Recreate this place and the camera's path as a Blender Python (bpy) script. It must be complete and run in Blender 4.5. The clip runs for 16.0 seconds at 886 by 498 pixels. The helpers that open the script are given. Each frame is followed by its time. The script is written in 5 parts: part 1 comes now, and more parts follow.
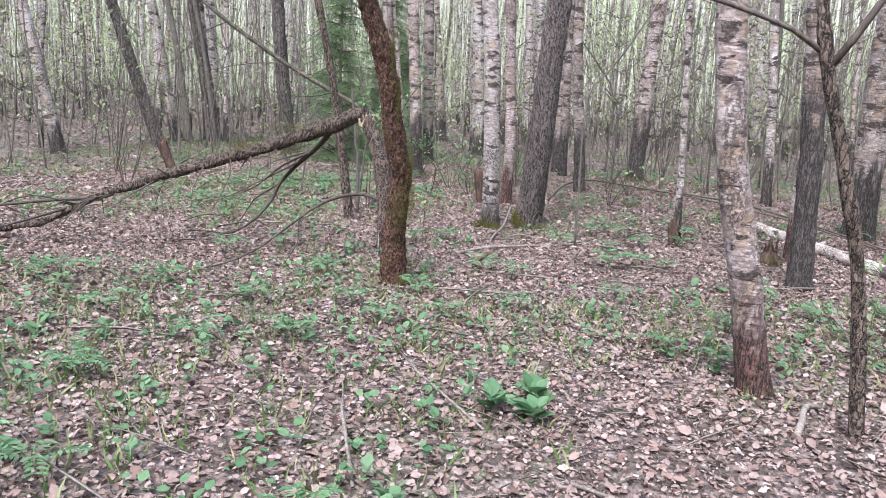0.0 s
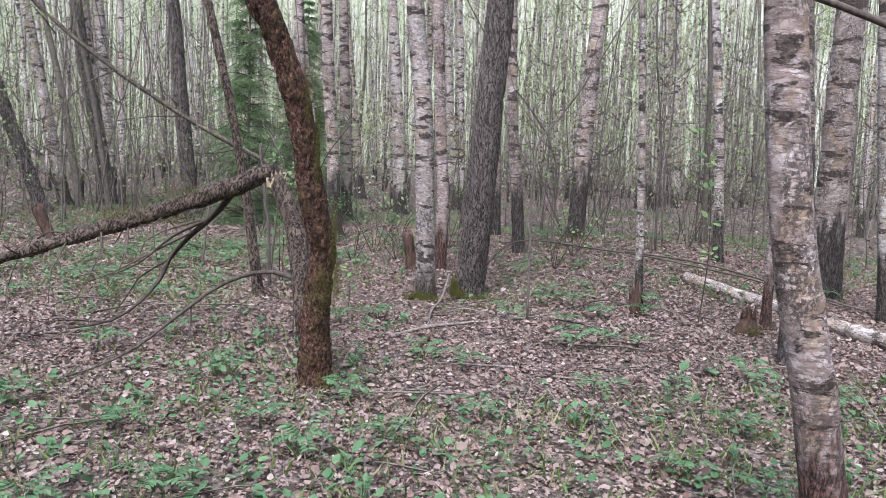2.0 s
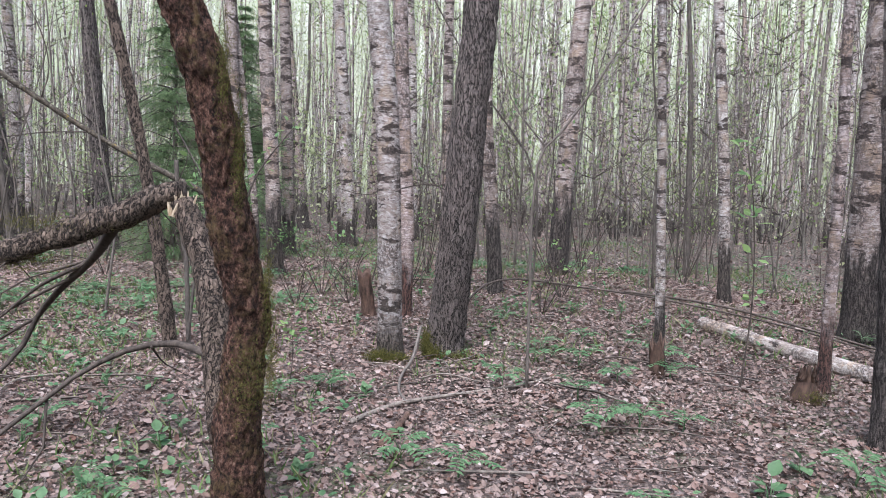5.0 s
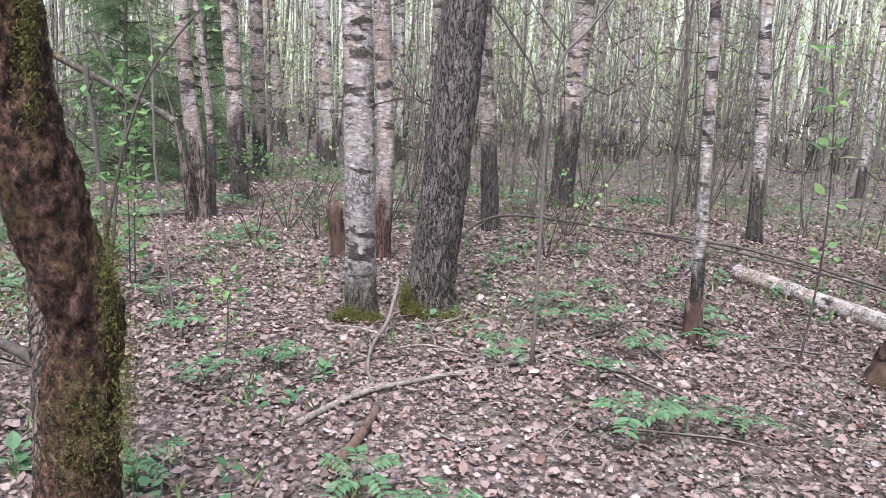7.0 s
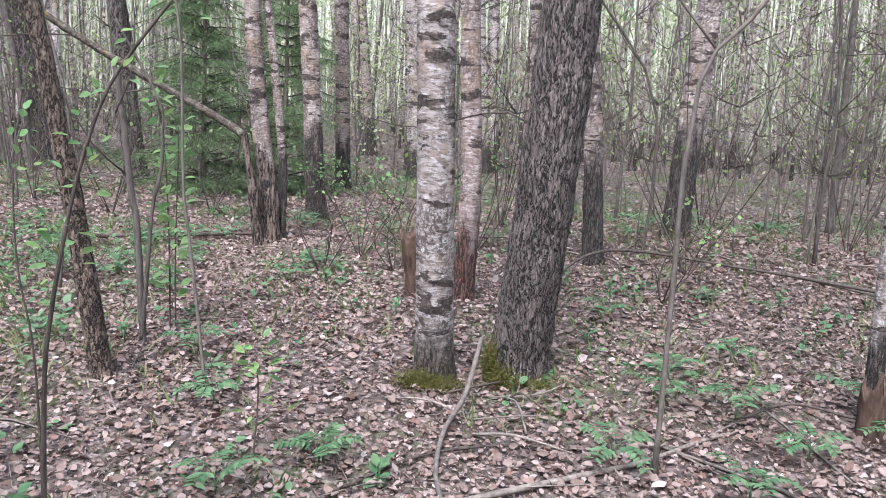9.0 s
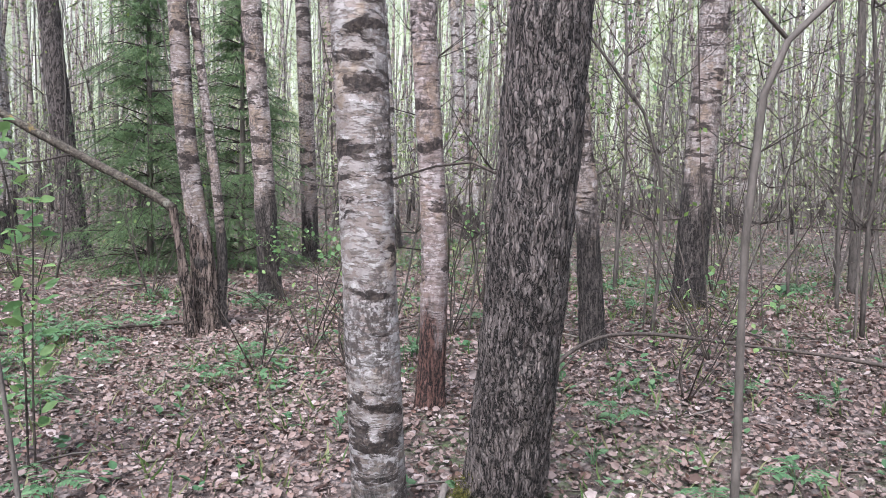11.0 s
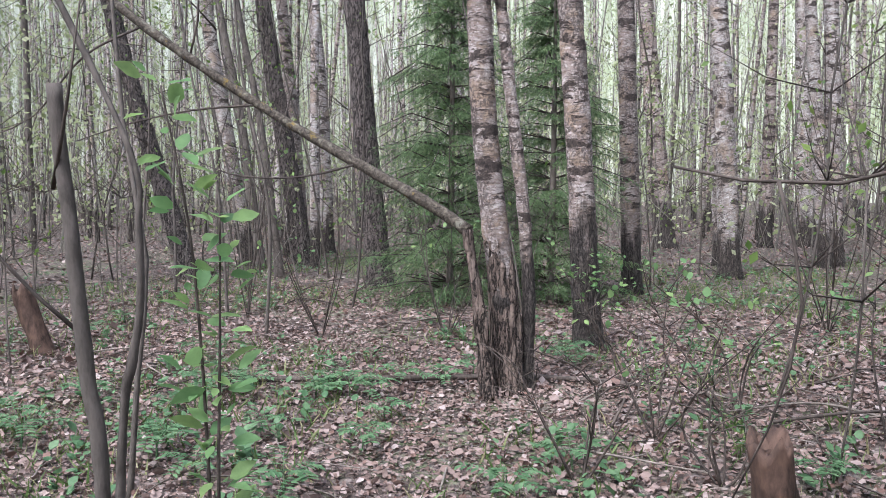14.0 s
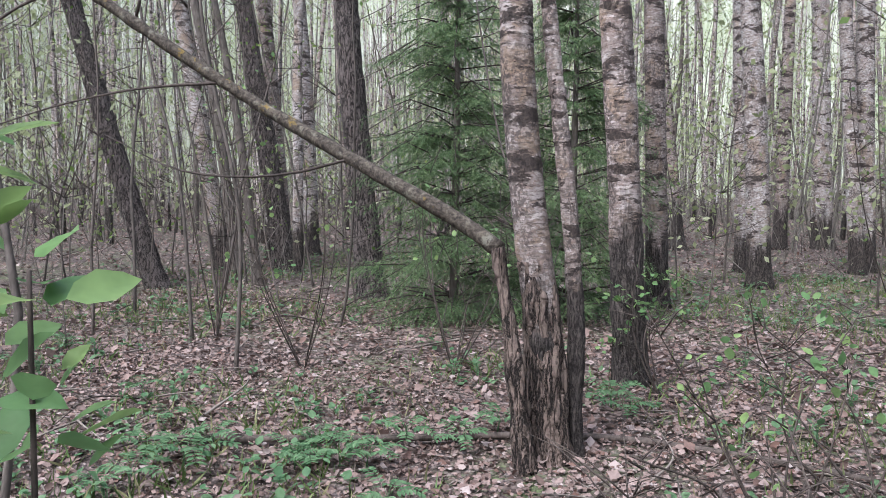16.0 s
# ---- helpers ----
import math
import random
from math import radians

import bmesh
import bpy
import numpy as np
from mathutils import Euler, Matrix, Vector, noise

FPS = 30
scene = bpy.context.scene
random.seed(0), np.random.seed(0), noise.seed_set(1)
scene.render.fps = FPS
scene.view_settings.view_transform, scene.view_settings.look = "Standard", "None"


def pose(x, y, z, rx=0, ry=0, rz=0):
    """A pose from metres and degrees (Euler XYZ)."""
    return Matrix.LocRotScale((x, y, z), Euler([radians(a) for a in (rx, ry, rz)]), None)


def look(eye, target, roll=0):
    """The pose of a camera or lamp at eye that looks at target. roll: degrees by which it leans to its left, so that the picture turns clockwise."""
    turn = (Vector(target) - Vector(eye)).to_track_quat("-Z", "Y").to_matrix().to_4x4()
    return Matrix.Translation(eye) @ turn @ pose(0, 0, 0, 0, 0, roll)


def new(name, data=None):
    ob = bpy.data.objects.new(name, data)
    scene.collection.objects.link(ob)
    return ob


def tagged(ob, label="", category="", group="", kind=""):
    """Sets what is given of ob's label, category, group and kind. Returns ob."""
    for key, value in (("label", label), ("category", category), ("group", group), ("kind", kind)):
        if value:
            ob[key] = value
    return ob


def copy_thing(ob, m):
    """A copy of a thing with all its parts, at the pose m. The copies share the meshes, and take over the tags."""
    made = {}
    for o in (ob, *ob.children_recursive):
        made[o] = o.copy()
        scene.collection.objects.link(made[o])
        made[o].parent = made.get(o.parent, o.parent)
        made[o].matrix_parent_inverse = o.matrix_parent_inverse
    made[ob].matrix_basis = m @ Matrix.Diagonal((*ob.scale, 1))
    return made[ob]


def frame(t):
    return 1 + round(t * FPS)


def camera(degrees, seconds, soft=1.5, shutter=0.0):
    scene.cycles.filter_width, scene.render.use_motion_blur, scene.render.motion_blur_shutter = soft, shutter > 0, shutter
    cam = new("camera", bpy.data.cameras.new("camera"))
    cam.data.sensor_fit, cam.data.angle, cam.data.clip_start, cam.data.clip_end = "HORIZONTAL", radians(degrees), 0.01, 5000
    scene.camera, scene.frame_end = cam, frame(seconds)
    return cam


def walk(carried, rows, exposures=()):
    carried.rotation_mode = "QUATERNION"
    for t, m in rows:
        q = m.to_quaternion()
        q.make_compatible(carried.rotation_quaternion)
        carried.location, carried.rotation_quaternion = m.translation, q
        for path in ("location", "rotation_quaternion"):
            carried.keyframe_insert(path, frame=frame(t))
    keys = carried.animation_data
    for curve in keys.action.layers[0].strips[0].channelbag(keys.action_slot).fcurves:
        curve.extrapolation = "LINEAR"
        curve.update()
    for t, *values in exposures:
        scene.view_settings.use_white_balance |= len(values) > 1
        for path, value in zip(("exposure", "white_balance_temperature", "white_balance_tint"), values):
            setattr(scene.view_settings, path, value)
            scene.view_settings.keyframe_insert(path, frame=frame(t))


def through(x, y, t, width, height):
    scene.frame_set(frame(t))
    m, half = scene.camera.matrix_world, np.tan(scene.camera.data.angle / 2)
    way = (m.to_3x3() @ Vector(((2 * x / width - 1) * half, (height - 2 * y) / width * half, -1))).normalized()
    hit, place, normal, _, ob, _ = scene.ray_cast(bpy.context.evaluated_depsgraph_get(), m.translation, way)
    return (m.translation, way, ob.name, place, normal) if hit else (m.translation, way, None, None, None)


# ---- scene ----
cam = camera(59.4, 16.0, 0.75)
SKY, SUN, FAR_GLOW, EXPOSURE, KELVIN, TINT = 0.15, 2.0, 0.03, 1.0, 5700, 11
LIGHT_METER = [(0.0, 0.85), (0.5, 0.50), (1.0, 0.42), (1.5, 0.55), (2.5, 0.34), (3.5, 0.30), (4.5, 0.34), (7.0, 0.75), (8.0, 0.76), (10.5, 0.64), (11.5, 0.58), (12.5, 0.66), (13.5, 0.54), (14.5, 0.5), (15.0, 0.76), (16.0, 0.36)]
METRES, EYE, TILT, LEAN, TURN = 10.1, 1.5, 0.0, 0.0, 0.0
ROWS = [
    (0.0, 0.0, 0.0, 0.0, 0.7, -11.47, -3.43),
    (0.5, -0.0036, 0.0364, -0.0002, -7.68, -8.23, -2.97),
    (1.0, -0.0068, 0.0683, -0.0043, -9.43, -7.08, -2.37),
    (1.5, -0.0054, 0.1028, -0.0037, -5.76, -7.27, -2.43),
    (2.0, -0.0118, 0.134, -0.0041, -5.59, -7.13, -2.62),
    (2.5, -0.0205, 0.1641, -0.0019, -5.63, -4.65, -2.67),
    (3.0, -0.0157, 0.1944, -0.0059, -5.21, -4.58, -2.32),
    (3.5, -0.0153, 0.2256, -0.0083, -5.14, -4.29, -2.81),
    (4.0, -0.0223, 0.257, -0.008, -6.72, -4.32, -2.45),
    (4.5, -0.0207, 0.2819, -0.0124, -8.91, -4.19, -2.21),
    (7.0, 0.0101, 0.4413, -0.014, -10.46, -10.85, -3.49),
    (7.5, 0.0066, 0.47, -0.0123, -6.93, -11.13, -3.28),
    (8.0, 0.0074, 0.4931, -0.0078, -3.85, -11.1, -2.6),
    (10.5, 0.0564, 0.6344, -0.0155, -4.32, -7.95, -4.53),
    (11.0, 0.0537, 0.6643, -0.0165, -4.56, -5.95, -1.56),
    (11.5, 0.0559, 0.6971, -0.0193, -1.58, -5.36, -4.01),
    (12.0, 0.0527, 0.7293, -0.0151, 2.11, -5.7, -3.89),
    (12.5, 0.046, 0.761, -0.017, 2.98, -5.71, -1.62),
    (13.0, 0.0438, 0.7925, -0.0193, 10.29, -5.23, -0.98),
    (13.5, 0.0402, 0.8126, -0.0195, 17.37, -4.54, -0.43),
    (14.0, 0.0172, 0.8465, -0.0269, 17.59, -4.71, -0.25),
    (14.5, -0.0027, 0.871, -0.0256, 17.86, -5.01, -0.22),
    (15.0, -0.0169, 0.9008, -0.0295, 17.27, -6.1, -0.57),
    (15.5, -0.026, 0.9301, -0.025, 16.94, -6.14, -0.52),
    (16.0, -0.0364, 0.9585, -0.0232, 16.53, -5.1, -0.53),
]
walk(cam, [(t, pose(0, 0, EYE, TILT, LEAN, TURN) @ pose(METRES * x, METRES * y, METRES * z, 90 + pitch, roll, yaw)) for t, x, y, z, yaw, pitch, roll in ROWS], [(t, EXPOSURE + e, KELVIN, TINT) for t, e in LIGHT_METER])

# ---- light ----
world = bpy.data.worlds.new("overcast_sky")
scene.world = world
world.use_nodes = True
wn, wl = world.node_tree.nodes, world.node_tree.links
sky = wn.new("ShaderNodeTexSky")
sky.sky_type, sky.sun_disc = "NISHITA", False
sky.sun_elevation, sky.sun_rotation = radians(52), radians(200)
sky.dust_density, sky.air_density = 4.0, 1.2
veil = wn.new("ShaderNodeHueSaturation")
veil.inputs["Saturation"].default_value = 0.6
wl.new(sky.outputs[0], veil.inputs["Color"])
wl.new(veil.outputs[0], wn["Background"].inputs["Color"])
wn["Background"].inputs["Strength"].default_value = SKY
sun = new("sun", bpy.data.lights.new("sun", "SUN"))
sun.data.energy, sun.data.angle, sun.data.color = SUN, radians(25), (1.0, 0.97, 0.94)
sun.matrix_world = look((-6, -14, 26), (0, 0, 0))


# ---- materials ----
class Nodes:
    """A short way to write node trees."""

    def __init__(self, name):
        self.mat = bpy.data.materials.new(name)
        self.mat.use_nodes = True
        self.n, self.l = self.mat.node_tree.nodes, self.mat.node_tree.links
        self.bsdf = self.n["Principled BSDF"]
        self.out = self.n["Material Output"]
        self.bsdf.inputs["Specular IOR Level"].default_value = 0.25
        self.coord = self.n.new("ShaderNodeTexCoord").outputs["Object"]

    def put(self, socket, value):
        if isinstance(value, bpy.types.NodeSocket):
            self.l.new(value, socket)
        else:
            socket.default_value = value

    def scaled(self, v, s):
        m = self.n.new("ShaderNodeMapping")
        self.put(m.inputs["Vector"], v)
        m.inputs["Scale"].default_value = s
        return m.outputs[0]

    def noise(self, v, scale, detail=3, rough=0.6, distort=0.0):
        t = self.n.new("ShaderNodeTexNoise")
        self.put(t.inputs["Vector"], v)
        t.inputs["Scale"].default_value, t.inputs["Detail"].default_value = scale, detail
        t.inputs["Roughness"].default_value, t.inputs["Distortion"].default_value = rough, distort
        return t

    def voronoi(self, v, scale, feature="F1", rand=1.0):
        t = self.n.new("ShaderNodeTexVoronoi")
        t.feature = feature
        self.put(t.inputs["Vector"], v)
        t.inputs["Scale"].default_value, t.inputs["Randomness"].default_value = scale, rand
        return t

    def ramp(self, f, *stops):
        r = self.n.new("ShaderNodeValToRGB")
        e = r.color_ramp.elements
        while len(e) < len(stops):
            e.new(0.5)
        for el, (p, c) in zip(e, stops):
            el.position = p
            el.color = (c, c, c, 1) if isinstance(c, (int, float)) else (*c, 1)
        self.put(r.inputs[0], f)
        return r.outputs[0]

    def math(self, op, a, b=0.0, clamp=False):
        m = self.n.new("ShaderNodeMath")
        m.operation, m.use_clamp = op, clamp
        self.put(m.inputs[0], a)
        self.put(m.inputs[1], b)
        return m.outputs[0]

    def mix(self, f, a, b, mode="MIX"):
        m = self.n.new("ShaderNodeMix")
        m.data_type, m.blend_type = "RGBA", mode
        self.put(m.inputs["Factor"], f)
        for k, c in (("A", a), ("B", b)):
            s = [i for i in m.inputs if i.name == k and i.type == "RGBA"][0]
            self.put(s, (*c, 1) if isinstance(c, tuple) else c)
        return [o for o in m.outputs if o.type == "RGBA"][0]

    def shift(self, v, noise_out, amount):
        """The coordinate v moved about by a noise colour."""
        s = self.n.new("ShaderNodeVectorMath")
        s.operation = "MULTIPLY_ADD"
        self.put(s.inputs[0], noise_out)
        s.inputs[1].default_value = (amount,) * 3
        self.put(s.inputs[2], v)
        return s.outputs[0]

    def done(self, color, rough=0.85, height=None, strength=0.5, distance=0.01):
        self.put(self.bsdf.inputs["Base Color"], color)
        self.put(self.bsdf.inputs["Roughness"], rough)
        if height is not None:
            b = self.n.new("ShaderNodeBump")
            b.inputs["Strength"].default_value, b.inputs["Distance"].default_value = strength, distance
            self.put(b.inputs["Height"], height)
            self.l.new(b.outputs[0], self.bsdf.inputs["Normal"])
        return self.mat

    def random(self):
        return self.n.new("ShaderNodeObjectInfo").outputs["Random"]

    def island(self):
        return self.n.new("ShaderNodeNewGeometry").outputs["Random Per Island"]


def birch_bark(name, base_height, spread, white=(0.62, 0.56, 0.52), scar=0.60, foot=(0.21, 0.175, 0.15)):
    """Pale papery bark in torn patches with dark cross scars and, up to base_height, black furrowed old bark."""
    k = Nodes(name)
    rnd = k.random()
    v = k.shift(k.coord, k.noise(k.coord, 7.0, 2).outputs["Color"], 0.03)
    v = k.shift(v, k.noise(k.coord, 42.0, 3).outputs["Color"], 0.012)
    grey = tuple(q * p for q, p in zip(white, (0.74, 0.68, 0.65)))
    c = k.mix(k.ramp(k.noise(v, 3.2, 3).outputs[0], (0.40, 0.0), (0.60, 1.0)), white, grey)
    # torn outer layers, one over another
    torn = k.ramp(k.noise(k.scaled(v, (17, 17, 40)), 1.0, 6, 0.68).outputs[0], (0.50, 0.0), (0.53, 0.9))
    c = k.mix(torn, c, tuple(q * p for q, p in zip(white, (0.58, 0.50, 0.46))))
    fresh = k.ramp(k.noise(k.scaled(v, (9, 9, 24)), 1.3, 6, 0.70).outputs[0], (0.56, 0.0), (0.59, 1.0))
    c = k.mix(k.math("MULTIPLY", fresh, 0.9), c, tuple(min(0.75, q * 1.22) for q in white))
    tan = k.ramp(k.noise(k.scaled(v, (4.5, 4.5, 3.0)), 1.0, 4, 0.6).outputs[0], (0.55, 0.0), (0.61, 0.48))
    c = k.mix(tan, c, (0.36, 0.245, 0.15))
    flakes = k.ramp(k.noise(k.scaled(v, (16, 16, 105)), 1.0, 5, 0.72).outputs[0], (0.545, 0.0), (0.585, 1.0))
    c = k.mix(k.math("MULTIPLY", flakes, 0.75), c, (0.15, 0.115, 0.10))
    # rough grey-black flanks
    flank = k.ramp(k.noise(k.scaled(k.coord, (5.5, 5.5, 2.2)), 1.0, 3).outputs[0], (0.44, 0.15), (0.60, 1.0))
    grain = k.noise(k.scaled(v, (52, 52, 38)), 1.0, 4, 0.7).outputs[0]
    rough = k.math("MULTIPLY", flank, k.ramp(grain, (0.46, 0.0), (0.54, 0.9)))
    c = k.mix(rough, c, (0.105, 0.085, 0.077))
    band = k.noise(k.scaled(v, (3.4, 3.4, 10.5)), 1.0, 8, 0.70, 0.35).outputs[0]
    scars = k.ramp(band, (scar - 0.022, 0.0), (scar + 0.008, 1.0))
    pit = k.ramp(grain, (0.38, (0.016, 0.012, 0.011)), (0.55, (0.075, 0.056, 0.048)), (0.75, (0.19, 0.145, 0.125)))
    c = k.mix(k.math("MULTIPLY", scars, 0.95), c, pit)
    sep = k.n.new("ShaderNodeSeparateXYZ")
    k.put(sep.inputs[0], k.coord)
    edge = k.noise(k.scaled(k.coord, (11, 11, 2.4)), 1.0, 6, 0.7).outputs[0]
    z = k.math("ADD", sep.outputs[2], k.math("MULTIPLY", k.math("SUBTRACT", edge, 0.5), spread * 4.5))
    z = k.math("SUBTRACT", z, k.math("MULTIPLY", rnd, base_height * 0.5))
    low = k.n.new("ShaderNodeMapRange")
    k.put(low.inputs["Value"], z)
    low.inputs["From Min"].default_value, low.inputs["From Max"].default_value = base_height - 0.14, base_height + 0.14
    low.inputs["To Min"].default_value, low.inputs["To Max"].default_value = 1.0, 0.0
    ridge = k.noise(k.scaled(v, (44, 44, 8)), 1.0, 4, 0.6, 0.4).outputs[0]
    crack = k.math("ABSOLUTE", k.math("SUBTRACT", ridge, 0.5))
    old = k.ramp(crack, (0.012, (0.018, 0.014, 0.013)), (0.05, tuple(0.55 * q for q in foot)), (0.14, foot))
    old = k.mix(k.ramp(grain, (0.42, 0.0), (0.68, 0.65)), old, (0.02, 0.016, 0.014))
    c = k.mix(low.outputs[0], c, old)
    c = k.mix(1.0, c, k.ramp(rnd, (0.0, 0.72), (1.0, 1.0)), "MULTIPLY")
    h = k.math("ADD", k.math("MULTIPLY", k.math("SUBTRACT", 1.0, flakes), 0.4), k.math("MULTIPLY", scars, grain))
    h = k.math("SUBTRACT", h, k.math("MULTIPLY", torn, 0.35))
    h = k.math("ADD", h, k.math("MULTIPLY", rough, grain))
    h = k.math("ADD", h, k.math("MULTIPLY", k.math("MULTIPLY", low.outputs[0], crack), 5.0))
    return k.done(c, 0.8, h, 0.9, 0.009)


def furrowed_bark(name, plate=(0.155, 0.125, 0.11), deep=(0.022, 0.018, 0.016), lichen=(0.34, 0.31, 0.29), fine=30, long=9, tint=None):
    k = Nodes(name)
    v = k.shift(k.coord, k.noise(k.coord, 10, 3).outputs["Color"], 0.022)
    v = k.shift(v, k.noise(k.coord, 38, 3).outputs["Color"], 0.018)
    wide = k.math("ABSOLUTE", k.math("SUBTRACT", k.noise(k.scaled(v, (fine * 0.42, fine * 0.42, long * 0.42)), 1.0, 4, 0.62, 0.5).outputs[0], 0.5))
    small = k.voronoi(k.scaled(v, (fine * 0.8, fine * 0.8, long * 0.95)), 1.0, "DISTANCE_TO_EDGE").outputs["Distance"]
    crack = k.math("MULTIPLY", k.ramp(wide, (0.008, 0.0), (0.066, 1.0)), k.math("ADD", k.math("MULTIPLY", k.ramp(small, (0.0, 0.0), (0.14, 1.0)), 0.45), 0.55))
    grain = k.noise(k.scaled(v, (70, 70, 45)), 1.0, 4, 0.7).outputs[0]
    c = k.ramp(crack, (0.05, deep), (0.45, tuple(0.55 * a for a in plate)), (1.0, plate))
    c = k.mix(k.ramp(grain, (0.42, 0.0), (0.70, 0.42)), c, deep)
    patch = k.noise(k.coord, 3.0, 2).outputs[0]
    spots = k.noise(k.scaled(v, (48, 48, 34)), 1.0, 3, 0.7).outputs[0]
    f = k.math("MULTIPLY", k.ramp(spots, (0.60, 0.0), (0.69, 0.7)), k.ramp(patch, (0.36, 0.25), (0.62, 1.0)))
    c = k.mix(f, c, lichen)
    if tint:
        c = k.mix(k.ramp(k.noise(k.coord, 4.2, 5, 0.7).outputs[0], (0.47, 0.0), (0.58, 0.8)), c, tint)
    h = k.math("ADD", crack, k.math("MULTIPLY", grain, 0.4))
    return k.done(c, 0.9, h, 1.0, 0.016)


def crumbly_bark(name):
    """Red-brown flaking bark, half overgrown with olive moss."""
    k = Nodes(name)
    v = k.scaled(k.coord, (1, 1, 0.7))
    f = k.noise(v, 56, 6, 0.78).outputs[0]
    g = k.noise(k.coord, 9, 5, 0.75).outputs[0]
    w = k.noise(k.scaled(k.coord, (22, 22, 5)), 1.0, 4, 0.7).outputs[0]
    c = k.ramp(f, (0.39, (0.007, 0.004, 0.003)), (0.47, (0.045, 0.022, 0.016)), (0.55, (0.115, 0.057, 0.039)), (0.66, (0.25, 0.16, 0.125)))
    c = k.mix(k.ramp(w, (0.34, 0.5), (0.44, 0.0)), c, (0.018, 0.011, 0.009))
    moss = k.math("MULTIPLY", k.ramp(g, (0.50, 0.0), (0.60, 0.8)), k.ramp(f, (0.42, 0.1), (0.58, 1.0)))
    c = k.mix(moss, c, (0.078, 0.058, 0.017))
    return k.done(c, 0.95, k.math("ADD", f, k.math("MULTIPLY", w, 0.6)), 1.0, 0.03)


def plain_bark(name, a, b, scale=40, bump=0.5):
    k = Nodes(name)
    v = k.scaled(k.coord, (1, 1, 0.35))
    f = k.noise(v, scale, 4, 0.65).outputs[0]
    g = k.noise(k.coord, 5, 3).outputs[0]
    c = k.mix(k.ramp(f, (0.35, 0.0), (0.65, 1.0)), a, b)
    c = k.mix(k.ramp(g, (0.4, 0.0), (0.7, 0.6)), c, tuple(0.6 * (p + q) for p, q in zip(a, b)))
    c = k.mix(1.0, c, k.ramp(k.random(), (0.0, 0.7), (1.0, 1.15)), "MULTIPLY")
    return k.done(c, 0.85, f, bump, 0.006)


def lichen_bark(name):
    """Grey-brown bark of a leaning stem, patched with pale grey and ochre lichen."""
    k = Nodes(name)
    f = k.noise(k.coord, 46, 5, 0.7).outputs[0]
    c = k.ramp(f, (0.36, (0.016, 0.012, 0.010)), (0.50, (0.050, 0.040, 0.031)), (0.66, (0.105, 0.088, 0.068)))
    c = k.mix(k.ramp(k.noise(k.coord, 13, 5, 0.7).outputs[0], (0.56, 0.0), (0.63, 0.7)), c, (0.16, 0.15, 0.12))
    c = k.mix(k.ramp(k.noise(k.coord, 6, 5, 0.75).outputs[0], (0.57, 0.0), (0.64, 0.8)), c, (0.17, 0.115, 0.025))
    return k.done(c, 0.9, f, 0.9, 0.008)


def leaf_material(name, *colors, through=0.45, rough=0.5):
    k = Nodes(name)
    step = 1.0 / max(1, len(colors) - 1)
    c = k.ramp(k.island(), *[(i * step, q) for i, q in enumerate(colors)])
    c = k.mix(k.ramp(k.noise(k.coord, 35, 2).outputs[0], (0.4, 0.0), (0.8, 0.35)), c, tuple(0.5 * q for q in colors[0]))
    k.done(c, rough)
    tr = k.n.new("ShaderNodeBsdfTranslucent")
    k.put(tr.inputs["Color"], c)
    mx = k.n.new("ShaderNodeMixShader")
    mx.inputs[0].default_value = through
    k.l.new(k.bsdf.outputs[0], mx.inputs[1])
    k.l.new(tr.outputs[0], mx.inputs[2])
    k.l.new(mx.outputs[0], k.out.inputs["Surface"])
    return k.mat


def soil_material():
    """Leaf litter seen from far: overlapping dead leaves over dark soil, its gaps deepened as shade, with mossy green
    patches.
    """
    k = Nodes("leaf_litter_soil")
    v = k.shift(k.coord, k.noise(k.coord, 14, 2).outputs["Color"], 0.05)
    cell = k.voronoi(k.scaled(v, (1, 1, 0.2)), 17)
    c = k.ramp(cell.outputs["Color"], (0.0, (0.07, 0.05, 0.042)), (0.35, (0.15, 0.112, 0.099)), (0.65, (0.21, 0.163, 0.148)), (1.0, (0.28, 0.228, 0.21)))
    # dark soil in the gaps, its colour deepened to stand for crevice shade
    dark = k.ramp(cell.outputs["Distance"], (0.25, 0.0), (0.62, 0.85))
    c = k.mix(dark, c, (0.048, 0.034, 0.028))
    big = k.noise(k.coord, 0.55, 4, 0.6).outputs[0]
    tuft = k.noise(k.coord, 9, 4, 0.75).outputs[0]
    f = k.math("MULTIPLY", k.ramp(big, (0.46, 0.0), (0.62, 0.75)), k.ramp(tuft, (0.45, 0.0), (0.62, 1.0)))
    c = k.mix(f, c, (0.10, 0.135, 0.055))
    c = k.mix(1.0, c, k.ramp(k.noise(k.coord, 1.7, 3).outputs[0], (0.3, 0.72), (0.7, 1.1)), "MULTIPLY")
    h = k.math("SUBTRACT", k.noise(k.coord, 30, 4).outputs[0], k.math("MULTIPLY", cell.outputs["Distance"], 0.8))
    return k.done(c, 0.9, h, 1.0, 0.03)


M_SOIL = soil_material()
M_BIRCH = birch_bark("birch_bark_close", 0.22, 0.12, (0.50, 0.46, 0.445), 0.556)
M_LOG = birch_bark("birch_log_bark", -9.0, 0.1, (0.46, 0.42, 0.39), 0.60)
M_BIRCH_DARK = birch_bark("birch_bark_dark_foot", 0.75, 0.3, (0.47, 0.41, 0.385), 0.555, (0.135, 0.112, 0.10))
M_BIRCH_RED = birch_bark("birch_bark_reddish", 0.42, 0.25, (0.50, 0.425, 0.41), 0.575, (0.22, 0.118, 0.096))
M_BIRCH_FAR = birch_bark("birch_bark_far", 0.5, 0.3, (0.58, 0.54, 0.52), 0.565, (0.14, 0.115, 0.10))
